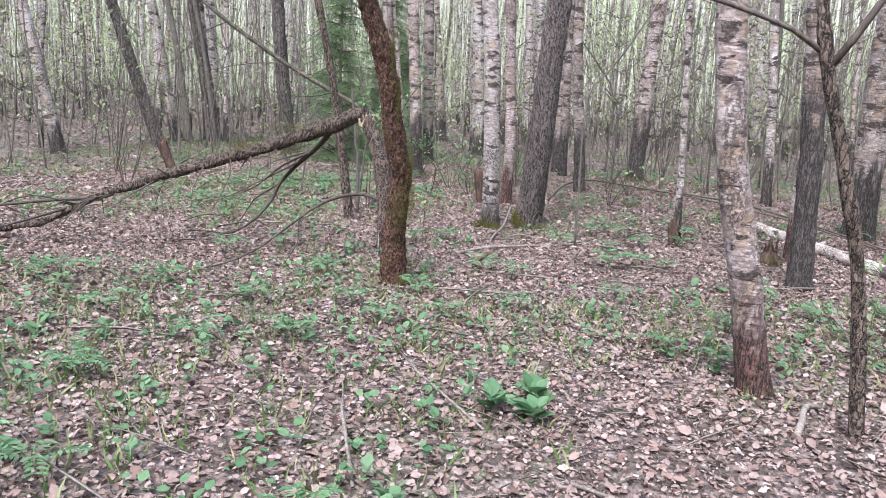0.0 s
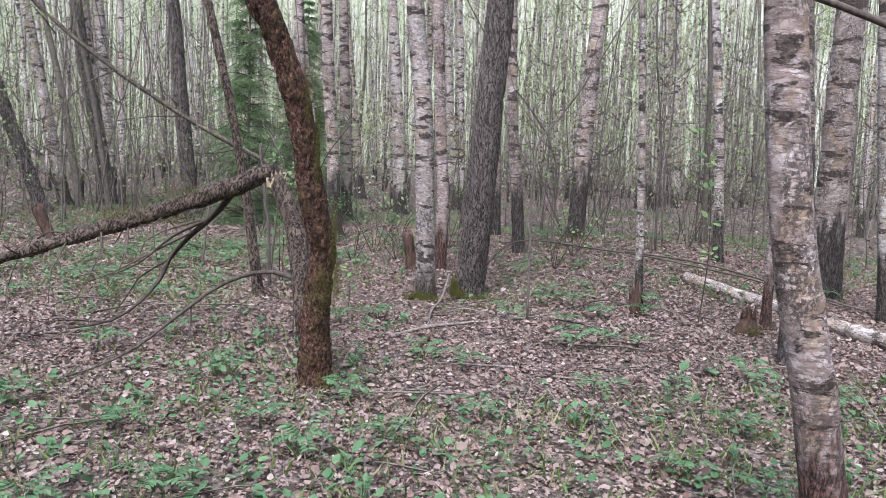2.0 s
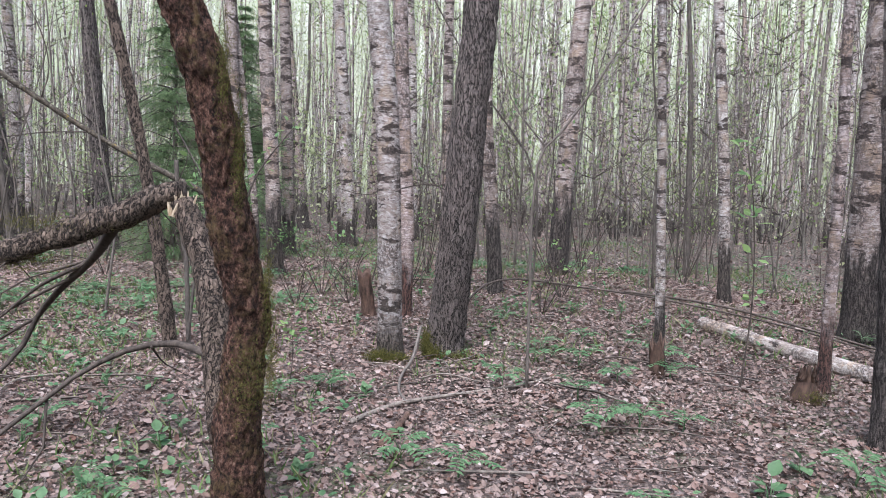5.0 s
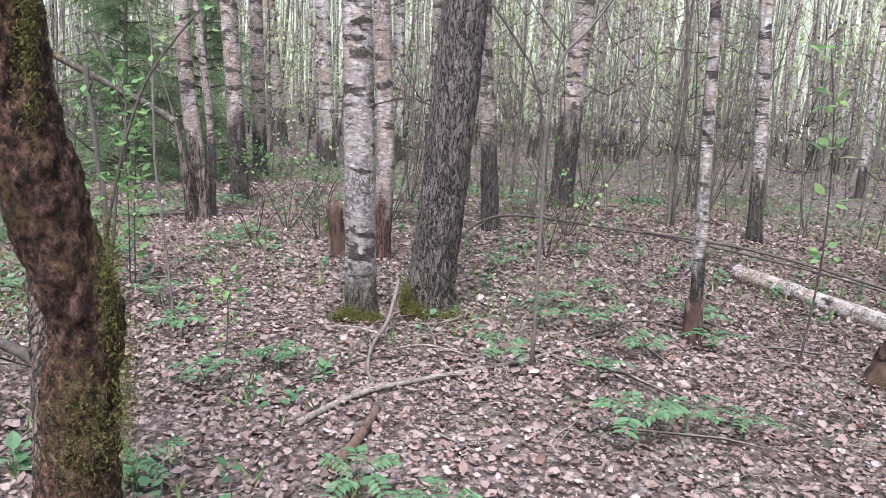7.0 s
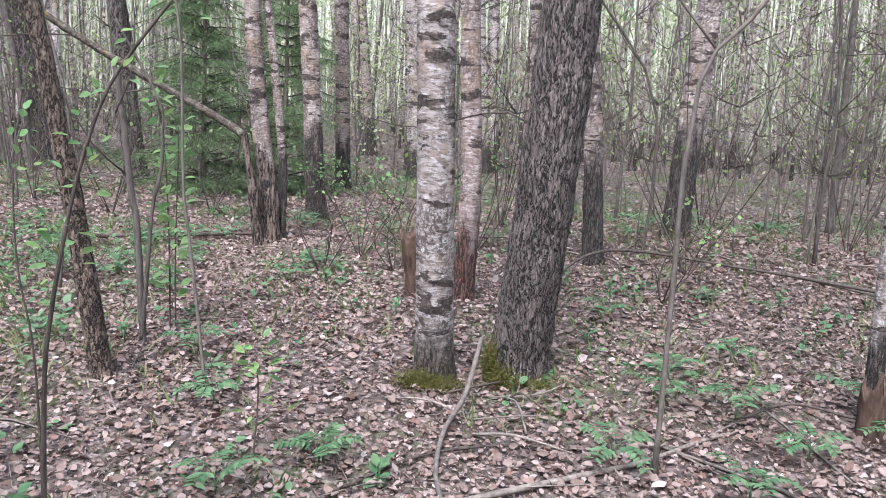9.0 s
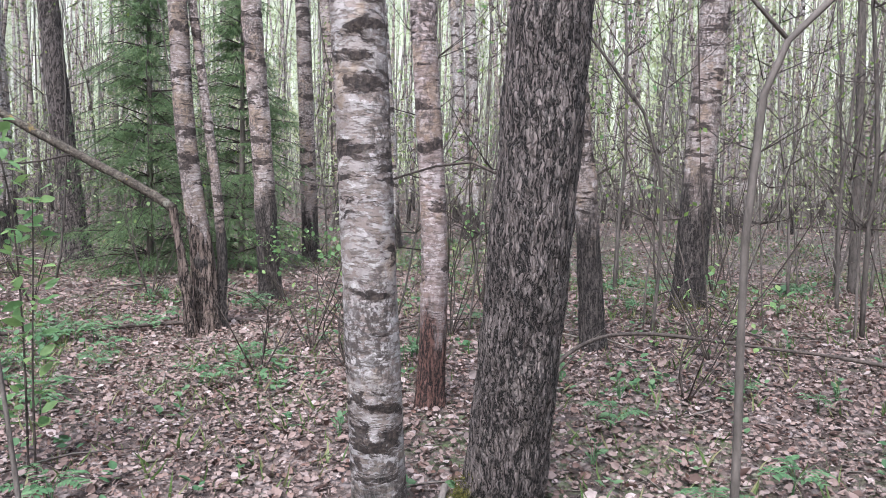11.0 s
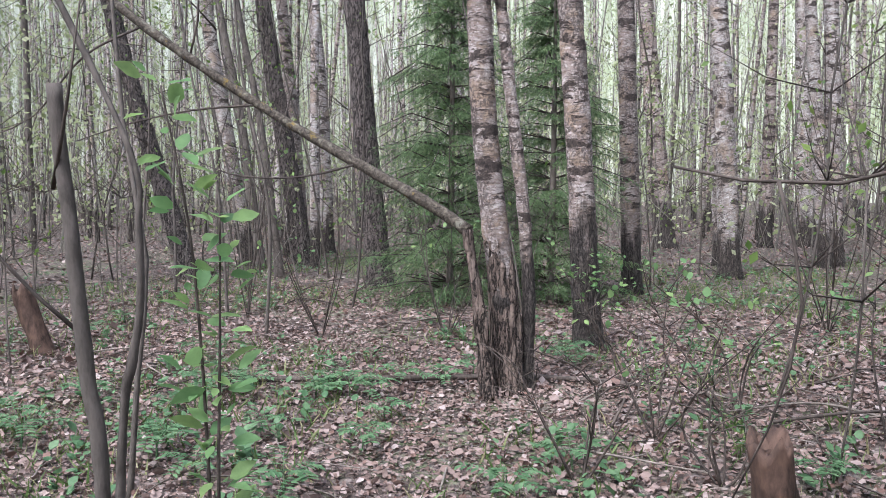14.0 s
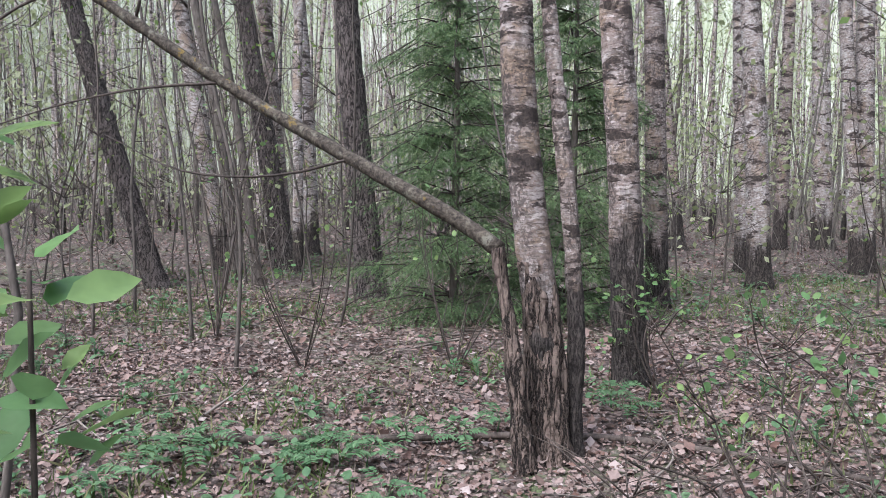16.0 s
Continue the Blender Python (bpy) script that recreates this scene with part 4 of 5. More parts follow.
def grow_woods():
    rr = random.Random(5)
    made = []
    n = 0
    while n < 270:
        x, y = rr.uniform(-38, 42), rr.uniform(-14, 62)
        if y < 5 and rr.random() < 0.6 or not free(x, y) or any((x - a) ** 2 + (y - b) ** 2 < 1.2 for a, b in made):
            continue
        made.append((x, y))
        s = rr.uniform(0.8, 1.2)
        copy_thing(FAR[rr.randrange(len(FAR))], pose(x, y, height(x, y), rr.uniform(-3, 3), rr.uniform(-3, 3), rr.uniform(0, 360)))
        n += 1
    # thin stems of the middle distance, round the open floor
    n = 0
    while n < 105:
        x, y = rr.uniform(-9, 9.5), rr.uniform(11.6, 19.5)
        if math.hypot(x - 0.8, y - 9.5) < 2.6 or (-2.6 < x < 0.6 and y < 16.4) or (-5.0 < x < 1.5 and rr.random() < 0.75):
            continue
        copy_thing(BRUSH[rr.randrange(len(BRUSH))], pose(x, y, height(x, y), rr.uniform(-6, 6), rr.uniform(-10, 6), rr.uniform(0, 360)))
        n += 1
    n = 0
    while n < 165:
        x, y = rr.uniform(-24, 26), rr.uniform(6, 42)
        if not (free(x, y) or (y > 15.5 and rr.random() < 0.45 and not (-4.5 < x < -1 and y < 19))):
            continue
        copy_thing(SAPLINGS[rr.randrange(len(SAPLINGS))], pose(x, y, height(x, y), 0, 0, rr.uniform(0, 360)))
        n += 1


grow_woods()
# the patterns of the copies take their own places deep in the woods
for i, ob in enumerate(FAR + SAPLINGS + BRUSH):
    a, b = -34 + 4 * i, 50 + (i % 3) * 3
    ob.location = (a, b, height(a, b))


def far_foliage():
    """Young leaves of the woods farther off, and the painted, faintly glowing haze behind them."""
    rng = np.random.default_rng(8)
    n = 380000
    a = rng.uniform(-1.1, 1.1, n)
    d = rng.uniform(13, 60, n)
    x, y = d * np.sin(a), 5 + d * np.cos(a)
    z = rng.gamma(2.2, 2.4, n)
    lump = np.array([noise.noise((p * 0.25, q * 0.25, r * 0.35)) for p, q, r in zip(x, y, z)])
    keep = (lump > rng.uniform(-0.3, 0.3, n)) & ((y > 19) | (np.abs(x - 0.5) > 7.5))
    x, y, z = x[keep], y[keep], z[keep]
    n = len(x)
    stuff("far_foliage", many("far_foliage", SPARE_V, SPARE_F, np.c_[x, y, z], unit(rng, n, -0.2), unit(rng, n, 0.8), rng.uniform(0.06, 0.13, n)), M_FAR, "young green leaves of the woods beyond, coloured pale for haze", "foliage")
    # backdrop ring: haze painted into its pale colour, plus a slight glow of its own
    k = Nodes("painted_hazy_woods")
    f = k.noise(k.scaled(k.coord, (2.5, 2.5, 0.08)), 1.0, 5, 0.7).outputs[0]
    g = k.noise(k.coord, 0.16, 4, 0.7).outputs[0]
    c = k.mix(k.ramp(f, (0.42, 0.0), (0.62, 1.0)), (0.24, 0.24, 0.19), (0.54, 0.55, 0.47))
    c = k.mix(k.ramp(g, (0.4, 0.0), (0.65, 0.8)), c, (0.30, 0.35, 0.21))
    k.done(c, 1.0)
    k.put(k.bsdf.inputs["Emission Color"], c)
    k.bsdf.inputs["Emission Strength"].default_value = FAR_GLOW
    v, fs, m = [], [], 72
    for i in range(m):
        a = 2 * math.pi * i / m
        top = 32 + 4 * noise.noise((i * 0.7, 0, 0))
        v += [(75 * math.sin(a), 7 + 75 * math.cos(a), -2), (75 * math.sin(a), 7 + 75 * math.cos(a), top)]
    fs = [(2 * i, 2 * i + 1, (2 * i + 3) % (2 * m), (2 * i + 2) % (2 * m)) for i in range(m)]
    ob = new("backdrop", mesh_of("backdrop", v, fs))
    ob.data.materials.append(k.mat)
    tagged(ob, "distant woods painted as pale green haze, faintly glowing", "backdrop", kind="structure")


def far_stems():
    """The countless thin stems and brush that fill the woods."""
    rng = np.random.default_rng(18)
    tv = np.array([(0, 1, 0), (0, -0.5, 0.87), (0, -0.5, -0.87), (0.35, 1.6, 0.6), (0.35, 0.3, 1.3), (0.35, 0.4, -0.1), (0.7, 0.3, 0.3), (0.7, -0.6, 0.9), (0.7, -0.6, -0.3), (1, 0, 0)])
    tf = np.array([(a + b, a + c, a + c + 3) for a in (0, 3) for b, c in ((0, 1), (1, 2), (2, 0))] + [(a + b, a + c + 3, a + b + 3) for a in (0, 3) for b, c in ((0, 1), (1, 2), (2, 0))] + [(6, 7, 9), (7, 8, 9), (8, 6, 9)])

    def ring(n, near, far, spread=1.05):
        a, d = rng.uniform(-spread, spread, n), np.sqrt(rng.uniform(near ** 2, far ** 2, n))
        x, y = d * np.sin(a), 3 + d * np.cos(a)
        keep = np.array([free(p, q) or q > 21 or (q > 14.5 and (p > 2.5 or p < -4.5) and rng.random() < 0.5) for p, q in zip(x, y)])
        x, y = x[keep], y[keep]
        return np.c_[x, y, [height(p, q) - 0.1 for p, q in zip(x, y)]]

    for name, n, near, far, tall, thick, tilt, m, label in (
        ("far_trunks", 760, 24, 66, (8, 15), 0.0055, 0.05, M_BIRCH_FAR, "pale thin trunks deep in the woods"),
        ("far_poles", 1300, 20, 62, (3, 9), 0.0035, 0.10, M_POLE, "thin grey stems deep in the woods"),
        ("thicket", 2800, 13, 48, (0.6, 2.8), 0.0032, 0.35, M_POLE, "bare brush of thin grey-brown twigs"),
        ("brush", 2600, 12, 40, (0.4, 1.6), 0.005, 1.3, M_STEM, "tangle of dead brush on the floor"),
        ("far_twigs", 15000, 14, 50, (0.5, 1.7), 0.0045, 0.9, M_TWIG, "fine bare twigs of the woods beyond"),
    ):
        p = ring(n, near, far)
        k = len(p)
        if name == "far_twigs":
            p[:, 2] += rng.uniform(0.5, 8.0, k)
        size = rng.uniform(*tall, k)
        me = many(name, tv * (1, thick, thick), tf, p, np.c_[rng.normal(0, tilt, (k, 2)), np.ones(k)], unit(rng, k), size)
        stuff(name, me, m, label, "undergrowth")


far_stems()
far_foliage()


# ---- the young spruce ----
def spruce(x, y, tall, wide, seed, label):
    rng = np.random.default_rng(seed)
    base = thing("spruce_tree", x, y, label, "tree")
    v, f = tube([(0, 0, -0.1), (0.02, 0, tall * 0.5), (0, 0, tall)], taper(0.05, 0.006), 10, 0.3)
    part("trunk", mesh_of("trunk", v, f), M_STEM, base)
    v, f, pos, way = [], [], [], []
    z = 0.15
    while z < tall - 0.15:
        reach = wide * (1 - z / tall) ** 0.75
        for i in range(7):
            a = rng.uniform(0, 6.283)
            d = np.array((math.cos(a), math.sin(a), 0.0))
            n = reach * rng.uniform(0.6, 1.12)
            p = [np.array((0, 0, z)), d * n * 0.5 + (0, 0, z + rng.uniform(0.0, 0.2) * n), d * n + (0, 0, z - rng.uniform(0.0, 0.25) * n)]
            tube([Vector(q) for q in p], taper(0.008, 0.003), 4, 0.3, verts=v, faces=f)
            side = np.array((-d[1], d[0], 0))
            for t in np.arange(0.1, 1.02, 0.055):
                c = p[0] * (1 - t) ** 2 + p[1] * 2 * t * (1 - t) + p[2] * t * t
                for s in (-1, 1):
                    w = d * rng.uniform(0.3, 0.8) + side * s * rng.uniform(0.3, 0.9) + np.array((0, 0, rng.uniform(-0.9, 0.0)))
                    ln = (0.10 + 0.28 * (1 - t)) * min(1.0, n + 0.2) * rng.uniform(0.6, 1.3)
                    m = max(4, int(ln / 0.012))
                    u = rng.random(m)
                    pos.append(c + w * (u * ln)[:, None] - np.array((0, 0, 0.5)) * ((u * ln) ** 2)[:, None])
                    way.append(np.tile(w, (m, 1)) + rng.normal(0, 0.5, (m, 3)))
        z += rng.uniform(0.11, 0.17)
    pos, way = np.concatenate(pos), np.concatenate(way)
    n = len(pos)
    part("branching", mesh_of("branching", v, f), M_TWIG, base)
    part("needles", many("needles", BLADE_V[[0, 1, 4]] * (1, 2.2, 1), np.array([(0, 1, 2)]), pos, way, unit(rng, n, 0.8), rng.uniform(0.035, 0.06, n)), M_NEEDLE, base)


spruce(-2.45, 17.1, 5.4, 1.3, 31, "young dark green spruce with drooping needled branches")
spruce(-1.35, 17.5, 4.6, 1.15, 32, "small green spruce beside a taller one")


# ---- stumps, snags and lying wood ----
def stump(x, y, r, tall, lean, material, label, seed, ragged=0.4, name="stump", moss=0, cone=0.0):
    base = thing(name, x, y, label, "stump")
    rr = random.Random(seed)
    cut = [rr.uniform(-1, 1) for _ in range(24)]
    v, f = [], []
    sides, rings = 24, 14
    for i in range(rings + 1):
        t = i / rings
        for j in range(sides):
            a = 2 * math.pi * j / sides
            z = -0.08 + (tall * (1 + ragged * 0.5 * (cut[j] + cut[j - 1]) * t) + 0.08) * t
            q = Vector((math.cos(a), math.sin(a), z * 6))
            w = r * (1.15 - 0.45 * t * cone + 0.6 * math.exp(-t * 7) + 0.16 * noise.noise(q * 1.6) + 0.1 * noise.noise(q * 4))
            v.append((w * math.cos(a) + lean[0] * t * tall, w * math.sin(a) + lean[1] * t * tall, z))
    for i in range(rings):
        for j in range(sides):
            q = (j + 1) % sides
            f.append((i * sides + j, i * sides + q, (i + 1) * sides + q, (i + 1) * sides + j))
    k = rings * sides
    for depth, wide in ((0.25, 0.7), (0.35, 0.3)):
        s = len(v)
        for j in range(sides):
            a = 2 * math.pi * j / sides
            v.append((r * wide * math.cos(a) + lean[0] * tall, r * wide * math.sin(a) + lean[1] * tall, tall * (1 - depth * min(1, ragged * 2)) + 0.02 * rr.uniform(-1, 1)))
        for j in range(sides):
            q = (j + 1) % sides
            f.append((k + j, k + q, s + q, s + j))
        k = s
    f.append(tuple(k + j for j in range(sides)))
    part("wood", mesh_of("wood", v, f), material, base)
    if moss:
        moss_clump(base, "moss", [((x, y - r, base.location.z + tall * 0.25), (r * 0.6, r * 0.2, tall * 0.15))], moss, 0.02, seed)
    return base


stump(2.68, 8.93, 0.05, 0.26, (-0.1, 0), M_ROT, "small rotten dark stump against a thin birch", 1, 0.5)
stump(3.5, 8.2, 0.11, 0.2, (0.05, 0), M_ROT, "rotten red-brown conical stump with moss", 2, 0.5, moss=500, cone=1.3)
stump(3.64, 5.6, 0.10, 0.44, (-0.25, 0.0), M_ROT, "large dark rotten stump with ragged top", 3, 0.7, cone=0.8)
stump(0.53, 11.25, 0.06, 0.46, (-0.2, -0.1), M_ROT, "narrow broken snag of grey-brown wood", 5, 0.12, "snag")
stump(-4.75, 13.5, 0.07, 0.5, (-0.5, 0), M_ROT, "dark broken leaning stub", 6, 0.3, "snag")
o = thing("sapling", -1.15, 10.05, "brown dead sapling snapped at head height with a side stem", "sapling")
for name, pts, r0, r1 in (
    ("stem", ((-1.144, 10.050, -0.200), (-1.148, 10.050, 0.000), (-1.174, 10.050, 0.590), (-1.200, 10.050, 0.744), (-1.234, 10.050, 1.104), (-1.260, 10.050, 1.300), (-1.268, 10.050, 1.429), (-1.270, 10.050, 1.463)), 0.021, 0.017),
    ("stem", ((-1.148, 10.041, -0.100), (-1.080, 10.024, 0.658), (-1.046, 10.024, 0.821), (-1.020, 10.024, 0.967), (-1.020, 10.024, 1.129), (-1.037, 10.024, 1.300), (-1.268, 10.024, 1.728)), 0.014, 0.005),
):
    v, f = tube([Vector(p) - o.location for p in pts], taper(r0, r1), 20, 0.03, furrow(0.0025, 60, 20, 0.004))
    part(name, mesh_of(name, v, f), M_STEM, o)
for pts in (((-1.285, 10.050, 1.215), (-1.183, 9.999, 1.429), (-1.140, 9.999, 1.643)), ((-1.226, 10.050, 0.872), (-1.397, 9.999, 1.044), (-1.525, 9.956, 1.300))):
    branch(o, "branch", pts, 0.006, 0.002, M_TWIG, 5)


tree('sapling', 'thin dark dead stem beside a snapped one', -2.15, 11.3, 0.014, [(-2.08, 11.3, 0.4), (-2.06, 11.35, 0.9), (-2.2, 11.4, 1.5)], M_STEM, 2.8, lambda p, a, s: 0.002 * noise.noise(p * 30), 10, None, 0.2, None, '', 'sapling', 0.4, 0.1)


def lying(name, label, category, pts, r0, r1, material, sides=10, relief=None, group=""):
    """Wood on the ground; pts: x, y and how high its middle lies over the ground."""
    base = thing(name, pts[0][0], pts[0][1], label, category, group)
    o = base.location
    p = [Vector((x, y, height(x, y) + h)) - o for x, y, h in pts]
    v, f = tube(p, taper(r0, r1), sides, 0.06, relief or (lambda q, a, s: 0.15 * r0 * noise.noise(q * 9)))
    part("wood", mesh_of("wood", v, f), material, base)
    return base


lying("log", "white fallen birch log on dead leaves", "log", [(3.78, 10.3, 0.06), (4.15, 9.6, 0.06), (4.45, 8.7, 0.06), (4.62, 7.5, 0.06), (4.62, 6.2, 0.05)], 0.066, 0.085, M_LOG, 24)
lying("stick", "long pale dry stick on dead leaves", "stick", [(0.14, 7.80, 0.015), (0.35, 8.05, 0.02), (0.58, 8.22, 0.03), (1.14, 8.48, 0.025), (1.45, 8.62, 0.025), (1.82, 8.86, 0.02), (2.1, 9.0, 0.01)], 0.017, 0.008, M_DEADWOOD)
lying("stick", "bent grey stick leaning against a trunk foot", "stick", [(0.53, 8.2, 0.03), (0.52, 8.5, 0.03), (0.58, 8.87, 0.05), (0.70, 9.15, 0.12), (0.80, 9.45, 0.30)], 0.010, 0.014, M_STEM)
lying("stick", "thin brown stick on dead leaves", "stick", [(0.05, 8.25, 0.01), (0.44, 8.62, 0.03), (0.85, 8.78, 0.02), (1.2, 8.75, 0.01)], 0.009, 0.005, M_TWIG)
lying("stick", "short thick rotten stick in the leaves", "stick", [(0.28, 7.35, 0.02), (0.40, 7.6, 0.03), (0.52, 7.95, 0.02)], 0.026, 0.018, M_ROT)
lying("deadfall", "long thin dark fallen stem lying across the floor", "branch", [(-2.9, 13.1, 0.03), (-1.9, 13.4, 0.04), (-0.8, 13.75, 0.03), (-0.05, 13.6, 0.02), (0.5, 13.3, 0.02)], 0.022, 0.016, M_TWIG)
lying("deadfall", "arching bare fallen branch behind the furrowed trunk", "branch", [(1.45, 11.0, 0.05), (1.7, 11.1, 0.26), (2.1, 11.2, 0.30), (2.9, 11.2, 0.18), (3.6, 11.0, 0.12), (4.6, 10.2, 0.10), (5.2, 9.2, 0.06)], 0.012, 0.008, M_TWIG)
lying("deadfall", "thin fallen branch above a birch log", "branch", [(3.2, 10.9, 0.22), (3.9, 10.3, 0.25), (4.5, 9.7, 0.22), (5.2, 8.9, 0.1)], 0.013, 0.01, M_TWIG)
lying("stick", "forked thin stick by a birch foot", "stick", [(2.1, 9.1, 0.02), (2.35, 9.1, 0.1), (2.6, 9.0, 0.08), (2.72, 9.0, 0.06)], 0.006, 0.009, M_TWIG)
lying("stick", "pale curved stick beside a birch", "stick", [(1.75, 3.5, 0.01), (1.84, 3.65, 0.03), (1.95, 3.85, 0.05), (2.1, 3.95, 0.02)], 0.018, 0.014, M_DEADWOOD)
rr = random.Random(14)
for cx, cy, n, spread in ((-2.6, 8.4, 16, 1.3), (-5.0, 13.5, 18, 2.0), (-2.4, 16.2, 12, 1.2), (1.2, 14.2, 12, 1.6), (3.6, 12.2, 14, 1.8), (0.3, 12.9, 10, 0.9), (-4.2, 17.0, 12, 1.5), (0.8, 9.3, 9, 0.35)):
    for i in range(n):
        x, y, a = cx + rr.gauss(0, spread * 0.5), cy + rr.gauss(0, spread * 0.5), rr.uniform(0, 6.28)
        q = rr.uniform(0.3, 0.9) * min(1.0, spread + 0.3)
        lying("stick", "bare fallen branch on the leaf litter", "stick", [(x, y, 0.01), (x + q * 0.5 * math.cos(a), y + q * 0.5 * math.sin(a), rr.uniform(0.03, 0.12)), (x + q * math.cos(a + 0.3), y + q * math.sin(a + 0.3), rr.uniform(0.0, 0.12))], rr.uniform(0.005, 0.011), 0.003, rr.choice([M_TWIG, M_DEADWOOD]), 6, group="fallen branches")


# ---- undergrowth ----
def leafy_stem(base, pts, r, spots, size, seed, droop=0.25):
    """A thin upright stem with whorls of broad young leaves at spots (share of its height)."""
    rng = np.random.default_rng(seed)
    line = smooth_line([Vector(p) for p in pts], 0.02)
    v, f = tube(pts, taper(r, r * 0.4), 8, 0.05)
    stem = part("stem", mesh_of("stem", v, f), M_TWIG, base)
    for s in spots:
        c = line[int(s * (len(line) - 1))]
        n = rng.integers(6, 11)
        a = np.arange(n) * 2.4 + rng.uniform(0, 6) + rng.normal(0, 0.4, n)
        way = np.c_[np.cos(a), np.sin(a), rng.uniform(-0.5, 1.0, n)]
        pos = np.array(c)[None] + way * rng.uniform(0.02, 0.06, n)[:, None] + np.c_[np.zeros((n, 2)), rng.uniform(-0.06, 0.03, n)]
        part("leaves", many("leaves", OVATE_V * (1, 0.74, 1), OVATE_F, pos, way, np.c_[rng.normal(0, 0.5, (n, 2)), np.ones(n)], rng.uniform(0.5, 1.3, n) * size), M_SAPLING, stem)


young = thing("young_aspen", -1.03, 10.33, "two thin dark shoots with fresh broad green leaves", "sapling")
leafy_stem(young, [(0, 0, -0.05), (0.0, 0, 0.5), (0.015, 0, 1.0), (0.02, 0, 1.3)], 0.0065, (0.22, 0.33, 0.45, 0.55, 0.66, 0.78, 0.88, 0.99), 0.078, 1)
leafy_stem(young, [(-0.04, 0.02, -0.05), (-0.045, 0.02, 0.6), (-0.07, 0, 1.2), (-0.14, -0.02, 1.62)], 0.0065, (0.2, 0.3, 0.42, 0.53, 0.64, 0.74, 0.83, 0.91, 0.99), 0.078, 2)
young = thing("young_aspen", 3.15, 8.5, "thin shoot with yellow-green fresh leaves near a stump", "sapling")
leafy_stem(young, [(0, 0, -0.05), (0.05, 0, 0.7), (0.0, 0, 1.4), (-0.1, 0, 1.9)], 0.008, (0.4, 0.55, 0.7, 0.85, 0.99), 0.085, 8)
young = thing("young_aspen", -0.63, 7.5, "green leaning shoot with fresh leaf tufts behind a mossy trunk", "sapling")
leafy_stem(young, [(0, 0, -0.05), (0.021, 0, 0.70), (0.044, 0, 0.93), (0.094, 0, 1.19), (0.141, 0, 1.37), (0.203, 0, 1.53), (0.298, 0, 1.67), (0.384, 0, 1.78)], 0.009, (0.62, 0.66, 0.73, 0.79, 0.86, 0.93, 0.99), 0.038, 3)
young = thing("young_aspen", -0.66, 7.6, "slender shoot with a tuft of small fresh leaves", "sapling")
leafy_stem(young, [(0, 0, -0.05), (-0.012, 0, 0.74), (-0.05, 0, 1.05), (-0.049, 0, 1.34), (-0.023, 0, 1.42)], 0.005, (0.68, 0.82, 0.9, 0.95, 0.99), 0.034, 4)
young = thing("young_aspen", -0.25, 8.6, "low shoot with small fresh leaves in the litter", "sapling")
leafy_stem(young, [(0, 0, -0.05), (0.02, 0, 0.3), (0.0, 0.02, 0.5)], 0.005, (0.55, 0.8, 0.99), 0.06, 9)
young = thing("young_aspen", 2.35, 3.05, "thin shoot with pale fresh leaves beside a forked stem", "sapling")
leafy_stem(young, [(0, 0, -0.05), (0.05, 0.1, 0.6), (0.0, 0.15, 1.2), (-0.1, 0.2, 1.6)], 0.007, (0.4, 0.55, 0.7, 0.85, 0.99), 0.05, 6)
for i, (x, y, tops) in enumerate((
    (1.47, 8.54, [(1.459, 8.54, 0.31), (1.449, 8.54, 0.73), (1.436, 8.54, 1.19), (1.458, 8.54, 1.53), (1.51, 8.54, 1.66), (1.63, 8.54, 1.78), (1.85, 8.54, 2.1)]),
    (2.535, 12.18, [(2.575, 12.18, 0.57), (2.55, 12.18, 1.363), (2.403, 12.18, 1.767), (2.161, 12.18, 2.08), (1.95, 12.18, 2.32)]),
    (-0.588, 9.29, [(-0.667, 9.29, 0.51), (-0.712, 9.29, 0.89), (-0.724, 9.29, 1.58), (-0.76, 9.29, 1.9)]),
    (-3.4, 14.6, [(-3.35, 14.6, 1.0), (-3.6, 14.6, 2.2), (-3.7, 14.6, 3.4)]),
    (-4.3, 15.4, [(-4.4, 15.4, 1.2), (-4.7, 15.4, 2.4), (-4.9, 15.4, 3.8)]),
    (-5.2, 17.2, [(-5.4, 17.2, 1.2), (-5.7, 17.2, 2.4), (-6.1, 17.2, 4.2)]),
    (-4.9, 19.0, [(-5.2, 19.0, 1.4), (-5.6, 19.0, 2.8), (-6.0, 19.0, 4.6)]),
    (3.9, 14.8, [(3.95, 14.8, 1.0), (4.0, 14.8, 2.2), (4.2, 14.8, 4.0)]),
    (4.6, 13.2, [(4.55, 13.2, 1.2), (4.6, 13.2, 2.5), (4.5, 13.2, 4.4)]),
)):
    t = tree("sapling", "thin bare grey stem forking above head height", x, y, (0.0125, 0.014, 0.009)[i] if i < 3 else 0.016, tops, M_STEM, tops[-1][2] + 2.2, lambda p, a, s: 0.0015 * noise.noise(p * 30), 10, None, 0.2, None, "bare thin stems", "sapling", 0.4, 0.1)
    for j, q in enumerate([] if i == 2 else tops[-3:-1]):
        branch(t, "branch", [q, (q[0] - 0.25 + 0.5 * j, q[1] + 0.1, q[2] + 0.35), (q[0] - 0.4 + 0.8 * j, q[1] + 0.1, q[2] + 0.9)], 0.006, 0.0025, M_STEM, 5)


